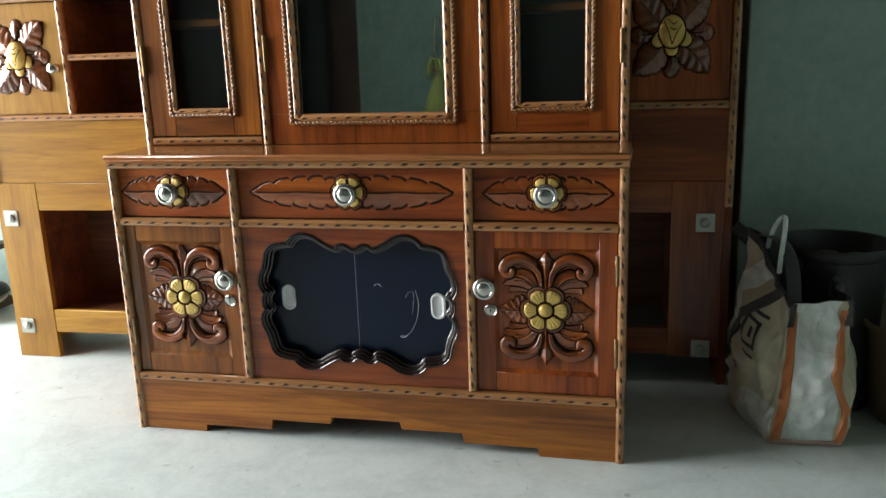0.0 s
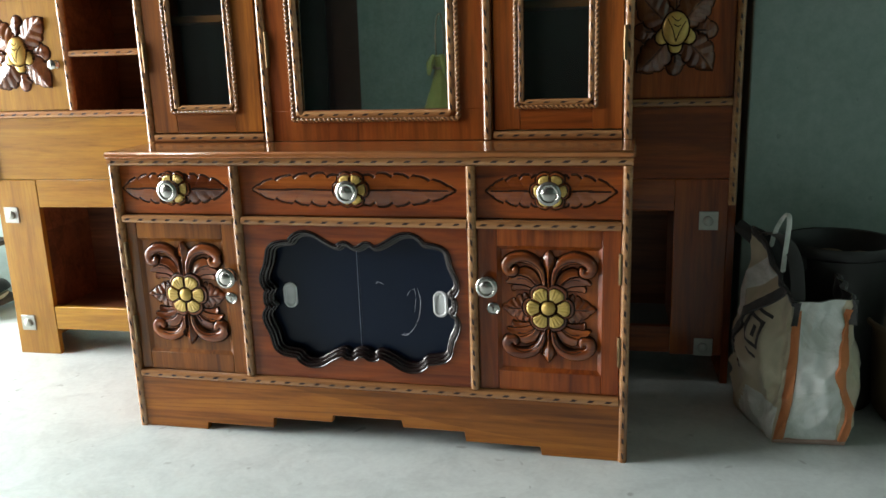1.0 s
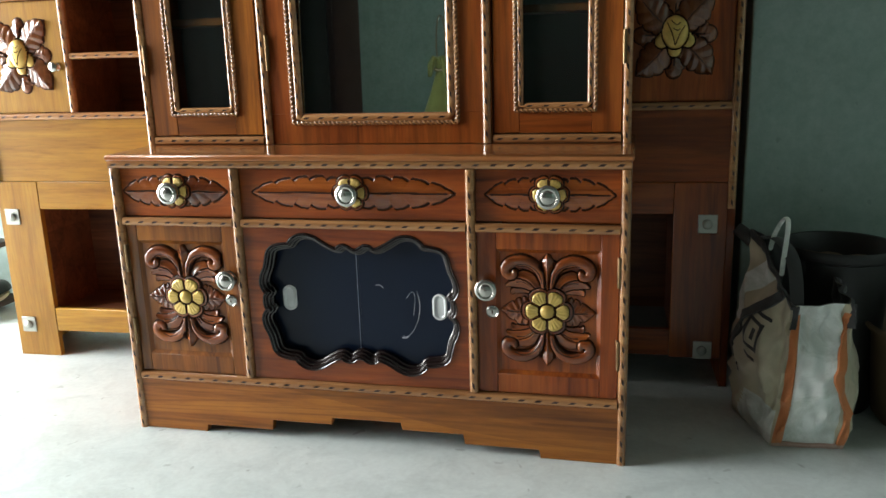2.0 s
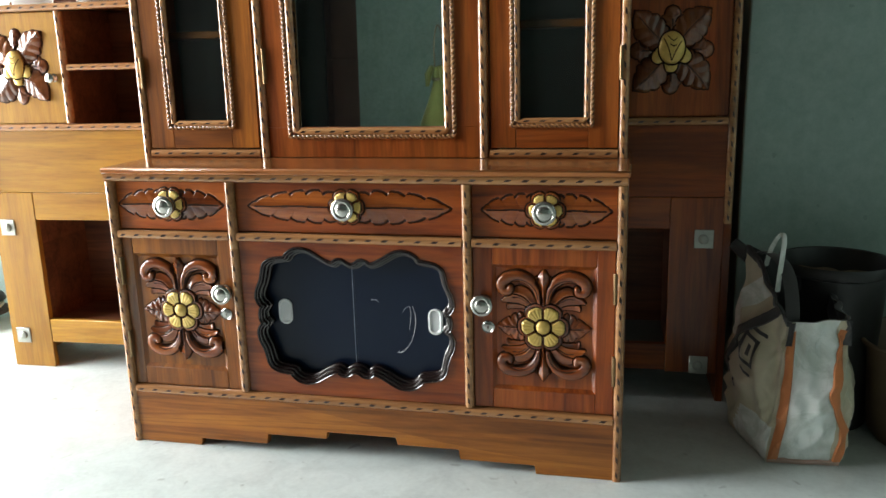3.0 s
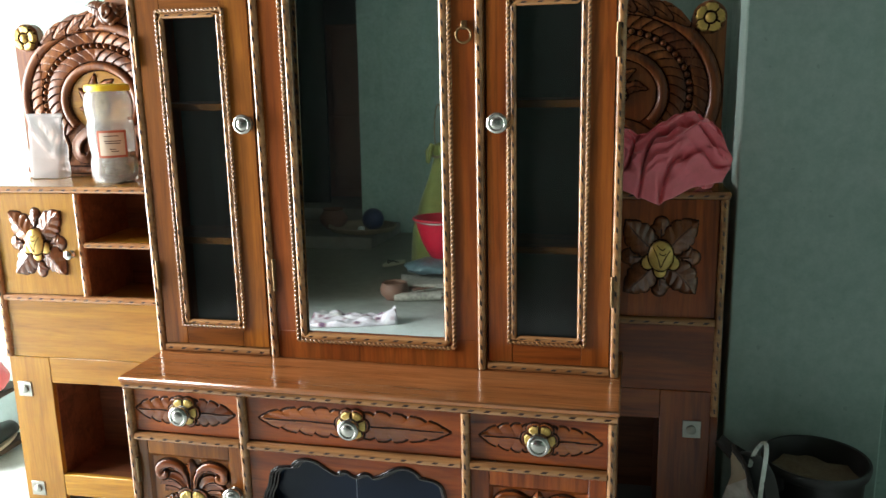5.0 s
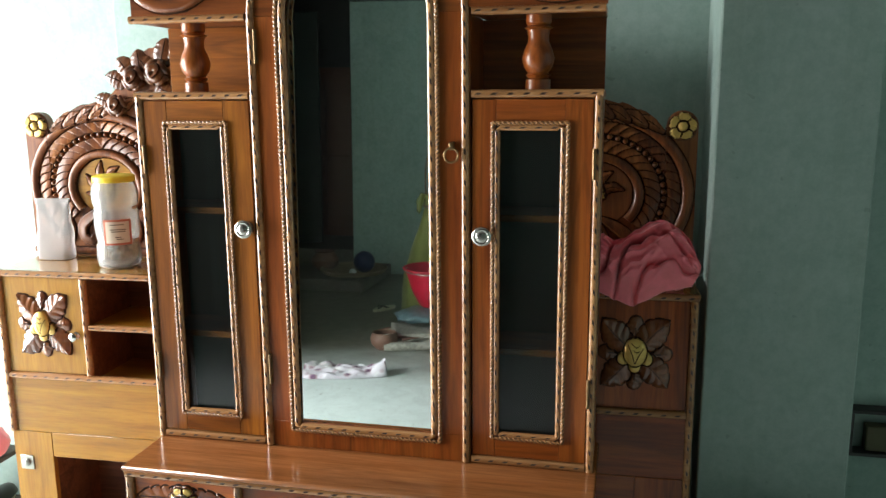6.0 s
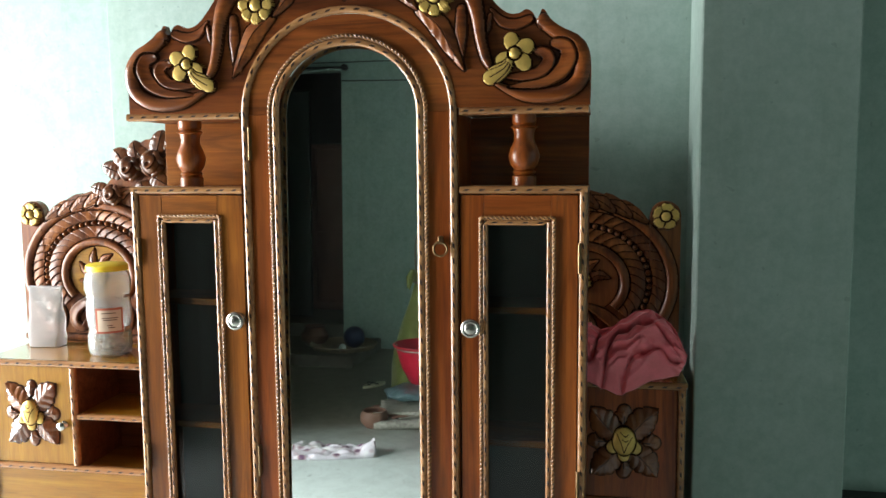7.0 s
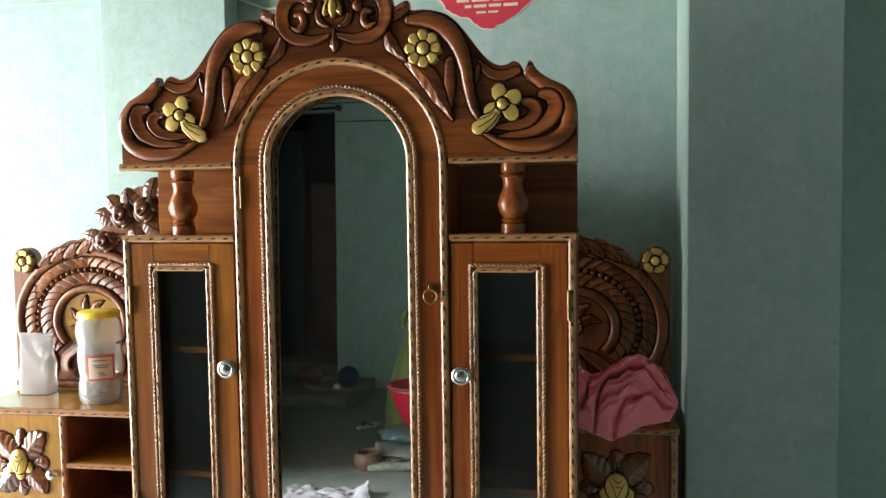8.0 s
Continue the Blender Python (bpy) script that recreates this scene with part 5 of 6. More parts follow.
    # arch field: lit colour on the left wing, darker on the right
    r.build(board, YB, [CARVED, STAIN], "carved_wing", ("flower", "flower_heart"), 0.0, 0.019, "carved wing of the board with stained grooves", {"arch_field": LIT_X if s < 0 else CARVED})
    for k in range(38):
        p = arc(0, HCZ, 0.1785, -38 + 256 * k / 37, 0, 1)[0]
        ob = new("bead", bead)
        ob.parent, ob.location = board, (cx + KX * p[0], YB, p[1])
    # leaves and roses towards the middle
    for px, pz, a, ln, w in ((0.730, 1.705, 158, 0.100, 0.058), (0.705, 1.725, 128, 0.105, 0.066), (0.672, 1.735, 96, 0.105, 0.068), (0.640, 1.745, 132, 0.085, 0.062), (0.600, 1.760, 74, 0.12, 0.068),
                             (0.57, 1.78, 40, 0.10, 0.055), (0.785, 1.640, 160, 0.085, 0.050), (0.735, 1.60, 250, 0.07, 0.055), (0.66, 1.68, 290, 0.09, 0.06), (0.62, 1.70, 330, 0.09, 0.06)):
        d, ln, px = radians(a), ln * 0.80, px - 0.006
        dx, dz = math.cos(d), math.sin(d)
        ends = [(s * px, pz), (s * (px - dx * ln * 0.5), pz + dz * ln * 0.55), (s * (px - dx * ln), pz + dz * ln)]
        saw = [w * k for k in (0.6, 1.0, 1.22, 1.16, 1.36, 1.26, 1.32, 1.12, 1.10, 0.86, 0.70, 0.36, 0.02)]
        g = Geo().blade(ends, [q * 0.86 for q in saw], 0.011, YB + 0.004, 0, 39, 6)
        g.blade(ends, (0.004, 0.005, 0.001), 0.003, YB - 0.0055, 1, 12, 4)
        part("carved_leaf", g, [ROSEWOOD, STAIN], board)
    for px, pz, k in ((0.688, 1.722, 1.15), (0.758, 1.633, 1.0), (0.605, 1.740, 1.2)):
        g = Geo()
        for i in range(4):
            a = 2 * math.pi * (i + 0.4) / 4
            g.petal(s * px, pz, a, 0.010 * k, 0.036 * k, 0.046 * k, 0.016 * k, YB - 0.008, 0)
        part("carved_petals", g, [ROSEWOOD, STAIN], board)
        part("carved_rose", rosebud(s * px, pz, 0.027 * k, 0.030 * k, 0.036 * k, YB - 0.006, 1.5), [ROSEWOOD, STAIN], board, "carved rose")
    # door carving
    dx, dz, yd = (-0.898 if s < 0 else 0.967), 0.943, 0.0075
    door = next(o for o in HB.children if o.name.startswith("door") and (o.data.vertices[0].co.x > 0) == (s > 0))
    r = Relief(np.linspace(dx - 0.128, dx + 0.128, 180), dz - 0.128, dz + 0.128, 180)
    for a in (0, 90, 180, 270):
        d = radians(a)
        r.stroke([(dx + q * math.cos(d), dz + q * math.sin(d)) for q in (0.02, 0.056, 0.088)], (0.040, 0.086, 0.086, 0.040), 0.012, "leaf", "carved_leaf", 0.0030, 4, floor=0.0012, vein=0.0006, bite=0.11)
    for a in (45, 135, 225, 315):
        d = radians(a)
        r.stroke([(dx + 0.02 * math.cos(d), dz + 0.02 * math.sin(d)), (dx + 0.080 * math.cos(d + 0.06), dz + 0.080 * math.sin(d + 0.06)), (dx + 0.138 * math.cos(d), dz + 0.138 * math.sin(d))],
                 (0.034, 0.068, 0.082, 0.078, 0.046, 0.003), 0.017, "leaf", "carved_leaf", 0.0030, 5, floor=0.0012, vein=0.0007, bite=0.13)
    for a in (-1.15, 0.0, 1.15):
        d = -math.pi / 2 + a
        r.stroke([(dx + 0.014 * math.cos(d), dz + 0.010 * math.sin(d)), (dx + 0.030 * math.cos(d), dz + 0.028 * math.sin(d)), (dx + 0.038 * math.cos(d), dz + 0.038 * math.sin(d))], (0.030, 0.040, 0.034), 0.020, "round", "flower", 0.0026, rise=0.7, floor=0.0012)
    r.disc(dx, dz + 0.006, 0.034, 0.034, "rosebud", 0.0024, 0.041, 0.55, "gold painted carved rosebud")
    for pts in ([(-0.022, 0.030), (-0.010, 0.006), (0.0, -0.026)], [(0.024, 0.022), (0.010, 0.0), (0.0, -0.026)], [(-0.012, 0.036), (0.002, 0.024), (0.012, 0.030)], [(-0.006, 0.016), (0.004, 0.010), (0.012, 0.014)]):
        r.line([(dx + a, dz + b) for a, b in pts], 0.0010)
    r.x = dx + (r.x - dx) * (0.88 if s < 0 else 0.94)
    r.build(door, yd, [LEAFWOOD, STAIN], "door_face", ("flower", "rosebud"), 0.0, 0.0, "carved leaf cross on the door")
    g = Geo().lathe((s * 0.788, 0.007, 0.909), [(0, 0), (0.013, 0), (0.013, 0.004), (0.008, 0.010), (0.014, 0.018), (0.0135, 0.023), (0.008, 0.026), (0, 0.0265)], "y", 18)
    part("knob", g, CHROME, door, "small chrome knob")

board.location.x = SHIFT

# ---- things on the headboard ----
CLEAR, _n, _l, _b = material("clear_cloudy_plastic")
_b.inputs["Base Color"].default_value = (0.86, 0.88, 0.87, 1)
_b.inputs["Roughness"].default_value, _b.inputs["Transmission Weight"].default_value, _b.inputs["IOR"].default_value = 0.10, 0.80, 1.3
MILKY, _n, _l, _b = material("milky_plastic_film")
_b.inputs["Base Color"].default_value = (0.80, 0.81, 0.81, 1)
_b.inputs["Roughness"].default_value, _b.inputs["Transmission Weight"].default_value, _b.inputs["IOR"].default_value = 0.28, 0.72, 1.12
YELLOW = plain("yellow_plastic", (0.80, 0.62, 0.04), 0.4)
PAPER = plain("off_white_paper", (0.66, 0.58, 0.46), 0.8)
PAPER_RED = plain("dull_red_print", (0.45, 0.12, 0.07), 0.8)
INK = plain("dark_print", (0.12, 0.08, 0.06), 0.8)
FOIL = plain("crumpled_foil", (0.50, 0.50, 0.46), 0.3, metal=0.5, vary=0.4, scale=50)

jar = thing("plastic_jar", (-0.328, 0.548, HZ), "clear plastic jar with yellow lid on the headboard top", "jar")
g = Geo().lathe((0, 0, 0.0005), [(0, 0), (0.050, 0), (0.060, 0.006), (0.064, 0.030), (0.062, 0.064), (0.057, 0.078), (0.061, 0.092), (0.064, 0.120), (0.064, 0.160), (0.060, 0.178), (0.065, 0.192),
                               (0.067, 0.220), (0.063, 0.242), (0.056, 0.252), (0.055, 0.262), (0.052, 0.262), (0.052, 0.250), (0.060, 0.236), (0.062, 0.215), (0.060, 0.120), (0.058, 0.03), (0.04, 0.006), (0, 0.006)], n=30)
part("body", g, CLEAR, jar, "cloudy clear ribbed plastic")
g = Geo().lathe((0, 0, 0.254), [(0, 0.018), (0.056, 0.018), (0.0605, 0.015), (0.0615, 0.0), (0.059, 0.0), (0.058, 0.012), (0, 0.012)], n=36)
part("lid", g, YELLOW, jar, "yellow screw lid")
g = Geo()
ang = np.linspace(-1.60, -0.36, 14)
for r, z0, z1, slot in ((0.0652, 0.074, 0.148, 1), (0.0658, 0.080, 0.142, 0)):
    aa = ang if slot else ang[1:-1]
    g.grid([[(r * math.cos(a), r * math.sin(a), z) for a in aa] for z in (z0, z1)], slot)
for z, a0, a1 in ((0.132, -1.30, -0.70), (0.118, -1.30, -0.60), (0.112, -1.25, -0.65), (0.096, -1.10, -0.85), (0.090, -1.05, -0.75)):
    g.grid([[(0.0663 * math.cos(a), 0.0663 * math.sin(a), zz) for a in np.linspace(a0, a1, 8)] for zz in (z, z + 0.0025)], 2)
part("paper_label", g, [PAPER, PAPER_RED, INK], jar, "paper label with red border")
random.seed(4)
g = Geo()
for k in range(26):
    a, r = random.uniform(0, 6.28), 0.040 * math.sqrt(random.random())
    x, y, z, q = r * math.cos(a), r * math.sin(a), random.uniform(0.022, 0.062), random.uniform(0.010, 0.016)
    g.lathe((x, y, z - q), [(0, 0), (q * 0.8, q * 0.4), (q, q), (q * 0.6, q * 1.6), (0, 2 * q)], n=7)
part("wrapped_sweets", g, FOIL, jar, "heap of foil wrapped pieces", smooth=0)

for o in jar.children:
    o.scale = (1.08, 1.08, 1.10)

pouch = thing("plastic_pouch", (-0.618, 0.622, HZ), "crumpled milky plastic pouch standing on the headboard top", "pouch", rz=6)
rows = []
for i in range(13):
    t = i / 12
    row = []
    for k in range(28):
        a = 2 * math.pi * k / 28
        w, d = 0.059 + 0.003 * math.sin(5 * t), 0.034 * (1 - 0.86 * t)
        cx = math.copysign(abs(math.cos(a)) ** 0.45, math.cos(a)) * w
        cy = math.copysign(abs(math.sin(a)) ** 0.6, math.sin(a)) * d
        n = noise.noise((cx * 30, cy * 30, t * 5)) * 0.003
        row.append((cx + n, cy + n * 1.5, 0.002 + 0.198 * t + 0.006 * math.sin(a * 2) * t))
    rows.append(row)
g = Geo().grid(rows, 0, close=True)
k = len(g.v)
g.add(rows[0], [tuple(range(27, -1, -1))])
part("film", g, MILKY, pouch)
part("seal", Geo().box(-0.060, 0.060, -0.0045, 0.0045, 0.195, 0.208, 0.002), MILKY, pouch, "pressed seal strip")


def cloth_material(name, color, rough=0.85, soil_shade=1.0):
    m, n, l, b = material(name)
    vec = coords(n, l, (1, 1, 1))
    weave, soft = noisy(n, l, vec, 420, 2), noisy(n, l, vec, 14, 4)
    c = blend(n, l, 0.5, ramp(n, l, soft, [(0.3, tuple(k * 0.85 for k in color)), (0.7, tuple(min(1, k * 1.12) for k in color))]), color)
    c = blend(n, l, 1.0, c, ramp(n, l, noisy(n, l, vec, 9, 6, 0.7, 1.0), [(0.40, (soil_shade * 0.9, soil_shade * 0.93, soil_shade * 0.88)), (0.56, (1, 1, 1))]), "MULTIPLY")
    l.new(c, b.inputs["Base Color"])
    b.inputs["Roughness"].default_value, b.inputs["Sheen Weight"].default_value = rough, 0.3
    bump(n, l, blend(n, l, 0.6, weave, soft), b, 0.25, 0.003)
    return m


PINK = cloth_material("pink_cotton", (0.97, 0.225, 0.275))


def draped(u, v):
    """A point of the bunched cloth: u along the headboard, v from the front hem over the top to the back."""
    w = noise.noise((u * 2.2, v * 1.5, 3.0))
    top = lerp((0.125, 0.135, 0.155, 0.130, 0.140, 0.165, 0.185, 0.192, 0.185, 0.150, 0.085), u)
    hem = 0.012 - 0.034 * max(0.0, 1 - abs(u - 0.46) / 0.30) + 0.060 * max(0.0, u - 0.62)
    t = min(v / 0.62, 1.0)
    back = max(0.0, (v - 0.62) / 0.38)
    z = hem + (top - hem) * math.sin(math.pi / 2 * t) ** 0.85 * (1 - 0.75 * back ** 1.6)
    y = 0.437 + 0.010 * (1 - t) + 0.105 * t ** 1.7 + 0.11 * back + 0.055 * max(0.0, u - 0.6) * (1 - t)
    phase = 3.4 * v * (1.25 - 0.75 * u) - 1.9 * u + 1.5 * w + 0.35 * noise.noise((u * 6, v * 2, 11.0))
    fold = 1 - math.exp(-(math.sin(math.pi * phase) / 0.34) ** 2)
    gather = math.exp(-((u - 0.83) / 0.16) ** 2 - ((v - 0.42) / 0.22) ** 2)
    pleat = 1 - math.exp(-(math.sin(math.pi * (5.0 * v + 4.0 * u + 1.2 * w)) / 0.30) ** 2)
    fold = fold * (1 - 0.6 * gather) + 0.8 * gather * pleat
    small = (1 - abs(noise.noise((u * 3.0 + v, v * 11.0 - u * 4.0, 7.0)))) ** 4
    amp = 0.034 * math.sin(math.pi * min(1, 0.08 + v)) + 0.006
    x = 1.165 + 0.300 * u + 0.020 * w + 0.012 * math.sin(math.pi * t) * (1 if u > 0.5 else -1)
    n = amp * fold + 0.016 * small * min(1, v * 6)
    return Vector((x, y - n * 1.1 * (1 - 0.5 * back), HZ + max(0.003 if y > 0.452 else -0.05, z + n * 0.6 - 0.012)))


pink = thing("cloth", (0, 0, 0), "crumpled pink cotton cloth heaped on the headboard", "cloth")
rows = [[draped(i / 110, j / 110) for i in range(111)] for j in range(111)]
ob = part("sheet", Geo().grid(rows), PINK, pink, smooth=75)
ob.modifiers.new("thickness", "SOLIDIFY").thickness = 0.002
# the bunched end that closes the heap towards the column
rows = []
for j in range(33):
    t = math.pi * j / 32
    row = []
    for k in range(60):
        a = 2 * math.pi * k / 60
        d = Vector((math.sin(t) * math.cos(a), math.sin(t) * math.sin(a), -math.cos(t)))
        f = (1 - abs(math.sin(5.5 * d.z + 2.0 * d.x + 3.0 * noise.noise(d * 1.4)))) ** 1.2
        q = 0.92 + 0.18 * f
        row.append((1.425 + d.x * 0.042 * q, 0.555 + d.y * 0.075 * q, max(HZ + 0.003, HZ + 0.078 + d.z * 0.082 * q)))
    rows.append(row)
part("bunched_end", Geo().grid(rows, 0, close=True), PINK, pink, smooth=75)

# ---- shopping bag, tubs and rod beside the column ----
SACK = cloth_material("white_woven_plastic", (0.84, 0.87, 0.84), 0.5, 0.80)
KHAKI = cloth_material("khaki_woven_plastic", (0.60, 0.54, 0.40), 0.6)
ORANGE = cloth_material("orange_webbing", (0.62, 0.20, 0.06), 0.6)
BLACKCLOTH = cloth_material("black_webbing", (0.035, 0.035, 0.036), 0.6)
BAGB = [Vector(p) for p in ((1.556, 0.162, 0.0), (1.716, 0.170, 0.0), (1.735, 0.380, 0.0), (1.492, 0.365, 0.0))]
BAGM = [Vector(p) for p in ((1.566, 0.150, 0.15), (1.722, 0.156, 0.15), (1.752, 0.38, 0.16), (1.476, 0.385, 0.17))]
BAGT = [Vector(p) for p in ((1.592, 0.195, 0.335), (1.712, 0.200, 0.345), (1.700, 0.37, 0.375), (1.525, 0.40, 0.465))]


def bag_at(u, t, out=0.0):
    """A point of the bag's skin: u 0 to 4 round its four sides from the front, t 0 to 1 upwards."""
    u %= 4
    k = min(int(u), 3)
    f = u - k
    f2 = f
    def mixed(a, b):
        w = 1 / (1 + math.exp(-(f2 - 0.5) * 9))
        w = (w - 1 / (1 + math.exp(4.5))) / (1 - 2 / (1 + math.exp(4.5)))
        return a.lerp(b, f2 * 0.75 + w * 0.25)
    rows = [mixed(c[k], c[(k + 1) % 4]) for c in (BAGB, BAGM, BAGT)]
    p = rows[0].lerp(rows[1], t / 0.45) if t < 0.45 else rows[1].lerp(rows[2], (t - 0.45) / 0.55)
    centre = Vector((1.63, 0.29, p.z))
    way = (p - centre).normalized()
    belly = 0.020 * math.sin(math.pi * f) * math.sin(math.pi * min(1, t * 1.1)) - 0.010 * math.sin(math.pi * t) * (1 - math.sin(math.pi * f)) + 0.010 * math.sin(math.pi * min(1, t * 4)) 
    crease = 0.014 * noise.noise((u * 2.1, t * 3.0, 0.5)) + 0.026 * (0.30 - abs(noise.noise((u * 3.2 + t * 1.5, t * 4.2 - u * 1.0, 3.5)))) + 0.014 * (0.25 - abs(noise.noise((u * 6 - t * 5, t * 6 + u * 3, 8.5))))
    return p + way * (belly + crease * min(1, t * 5 + 0.2) + out)


bag = thing("shopping_bag", (1.63, 0.29, 0.0), "white woven shopping bag with orange straps standing on the floor", "bag")


def local(pts, ob):
    return [[Vector(p) - ob.location for p in row] for row in pts]


NU, NT = 160, 56
rows = [[bag_at(4 * i / NU, j / NT) for i in range(NU)] for j in range(NT + 1)]
inner = [[bag_at(4 * i / NU, j / NT, -0.007) for i in range(NU)] for j in range(NT, 1, -1)]
def skin(i, j):
    u = 4 * j / NU
    return 0 if 0.1 < u < 0.80 or (i < 15 and 3.30 < u - 0.012 * i) else 1
part("body", Geo().grid(local(rows, bag), skin, close=True), [SACK, KHAKI], bag, "woven plastic with white front and khaki sides")
g = Geo().grid(local(inner, bag), 0, close=True)
g.add(local([inner[-1]], bag)[0], [tuple(range(NU))])
part("lining", g, BLACKCLOTH, bag, "black inside")


def band(us, w, t0, t1, mat, label, out=0.006, name="strap"):
    rr = []
    for j in range(25):
        t = t0 + (t1 - t0) * j / 24
        u = lerp(us, j / 24)
        rr.append([bag_at(u + w * q, t, out * (1.0 if abs(q) < 0.9 else 0.2)) for q in (-1, -0.85, -0.4, 0, 0.4, 0.85, 1)])
    return part(name, Geo().grid(local(rr, bag)), mat, bag, label)


band((0.12, 0.16, 0.15, 0.10), 0.085, 0.03, 0.94, ORANGE, "orange webbing strap")
band((0.90, 0.92, 0.93, 0.80, 0.69, 0.78, 0.86, 0.92), 0.070, 0.03, 0.94, ORANGE, "orange webbing strap")
band((0.08, 0.09), 0.07, 0.84, 1.0, BLACKCLOTH, "black webbing patch", 0.009)
band((0.96, 0.95), 0.06, 0.84, 1.0, BLACKCLOTH, "black webbing patch", 0.009)
band((3.16, 3.30, 3.55, 3.80), 0.050, 0.40, 1.0, BLACKCLOTH, "black webbing strap", 0.008)
band((3.06, 3.12, 3.30, 3.46), 0.12, 0.60, 0.97, SACK, "white patch", 0.006)
rr = [[bag_at(0.04 + 0.92 * i / 20, t, o) for i in range(21)] for t, o in ((0.0, 0.002), (0.004, 0.007), (0.035, 0.006), (0.045, 0.001))]
part("hem", Geo().grid(local(rr, bag)), cloth_material("faded_pink_hem", (0.55, 0.36, 0.30), 0.6), bag, "faded stitched bottom hem")
rr = [[bag_at(0.92 + 3.16 * i / 64, t, o) for i in range(65)] for t, o in ((0.965, 0.002), (0.985, 0.006), (1.0, 0.004), (1.0, -0.004))]
part("rim", Geo().grid(local(rr, bag)), BLACKCLOTH, bag, "black bound rim")
for k, (a, b, h, mat, lab) in enumerate((((1.575, 0.27, 0.385), (1.560, 0.36, 0.425), 0.105, SACK, "frayed pale carrying handle"), ((1.545, 0.40, 0.44), (1.60, 0.20, 0.335), 0.05, BLACKCLOTH, "black carrying handle"))):
    a, b = Vector(a) - bag.location, Vector(b) - bag.location
    rr = []
    for j in range(21):
        t = j / 20
        p = a.lerp(b, t) + Vector((0.02 * math.sin(math.pi * t), 0, h * math.sin(math.pi * t) ** 0.7))
        side = Vector((1.0, 0.15, 0.0)).normalized() * (0.006 if k == 0 else 0.016)
        rr.append([p - side, p - side * 0.5 + Vector((0, 0, 0.003)), p + side * 0.5 + Vector((0, 0, 0.003)), p + side, p + side * 0.5 - Vector((0, 0, 0.003)), p - side * 0.5 - Vector((0, 0, 0.003))])
    part("handle", Geo().grid(rr, 0, close=True), mat, bag, lab)
# printed mark and bars on the khaki side
def patch(u0, u1, t0, t1, out=0.005):
    return local([[bag_at(u0 + (u1 - u0) * i / 6, t0 + (t1 - t0) * j / 4, out) for i in range(7)] for j in range(5)], bag)
g = Geo()
for u0, u1, t0, t1 in ((3.50, 3.53, 0.58, 0.74), (3.63, 3.66, 0.58, 0.74), (3.53, 3.63, 0.58, 0.60), (3.53, 3.63, 0.72, 0.74), (3.57, 3.60, 0.63, 0.69), (3.50, 3.70, 0.77, 0.79), (3.52, 3.66, 0.53, 0.545), (3.30, 3.42, 0.36, 0.40)):
    g.grid(patch(u0, u1, t0, t1))
tagged(part("print", g, BLACKCLOTH, bag, "black printed mark and bars"), kind="stuff")

tub = thing("plastic_tub", (1.735, 0.445, -0.0), "round black plastic tub half full of sand", "tub")
g = Geo().lathe((0, 0, 0), [(0, 0.0), (0.095, 0.0), (0.102, 0.01), (0.122, 0.393), (0.131, 0.398), (0.136, 0.418), (0.133, 0.426), (0.127, 0.424), (0.123, 0.41), (0.117, 0.37), (0.10, 0.02), (0, 0.02)], n=48)
part("body", g, BLACK, tub)
g = Geo()
rows = [[((0.118 * q) * math.cos(a), (0.118 * q) * math.sin(a), 0.372 + 0.018 * noise.noise((q * 3 * math.cos(a), q * 3 * math.sin(a), 1))) for a in np.linspace(0, 2 * math.pi, 32, endpoint=False)] for q in (0.97, 0.7, 0.4, 0.1, 0.01)]
part("sand", g.grid(rows, 0, close=True), plain("brown_sand", (0.16, 0.12, 0.07), 0.95, scale=120, vary=0.3, relief=0.004), tub, "brown sand filling")
tub2 = thing("brown_tub", (1.985, 0.35, 0.0), "wide brown plastic tub beside the column", "tub")
BROWN = plain("brown_plastic", (0.13, 0.085, 0.05), 0.6)
part("body", Geo().lathe((0, 0, 0), [(0, 0), (0.15, 0), (0.165, 0.02), (0.185, 0.235), (0.197, 0.240), (0.198, 0.252), (0.190, 0.252), (0.178, 0.23), (0.15, 0.02), (0, 0.015)], n=44), BROWN, tub2)
part("rim", Geo().tube([(0.196 * math.cos(a), 0.196 * math.sin(a), 0.250) for a in np.linspace(0, 2 * math.pi, 49)], 0.006, 8, closed=True), BROWN, tub2, "rolled brown rim")
solo("handle_rod", Geo().tube([(1.488, 0.43, 0.462), (1.53, 0.41, 0.43), (1.585, 0.45, 0.385), (1.64, 0.56, 0.30), (1.70, 0.597, 0.0)], [0.016, 0.019, 0.018, 0.016, 0.014], 12), BLACK, "black rod leaning behind the shopping bag", "rod")
CUPB = plain("dull_olive_block", (0.10, 0.09, 0.05), 0.8)
box = thing("wall_box", (2.10, BACK, 0.50), "dark open socket box fixed on the wall", "box")
g = Geo()
for a in ((-0.085, 0.085, -0.06, -0.001, 0.0, 0.012), (-0.085, 0.085, -0.06, -0.001, 0.145, 0.157), (-0.085, -0.073, -0.06, -0.001, 0.0125, 0.1445), (0.073, 0.085, -0.06, -0.001, 0.0125, 0.1445)):
    part("side", Geo().box(*a, 0.002), BLACK, box)
part("insert", Geo().box(-0.03, 0.05, -0.045, -0.002, 0.014, 0.10, 0.004), CUPB, box, "pale block inside")

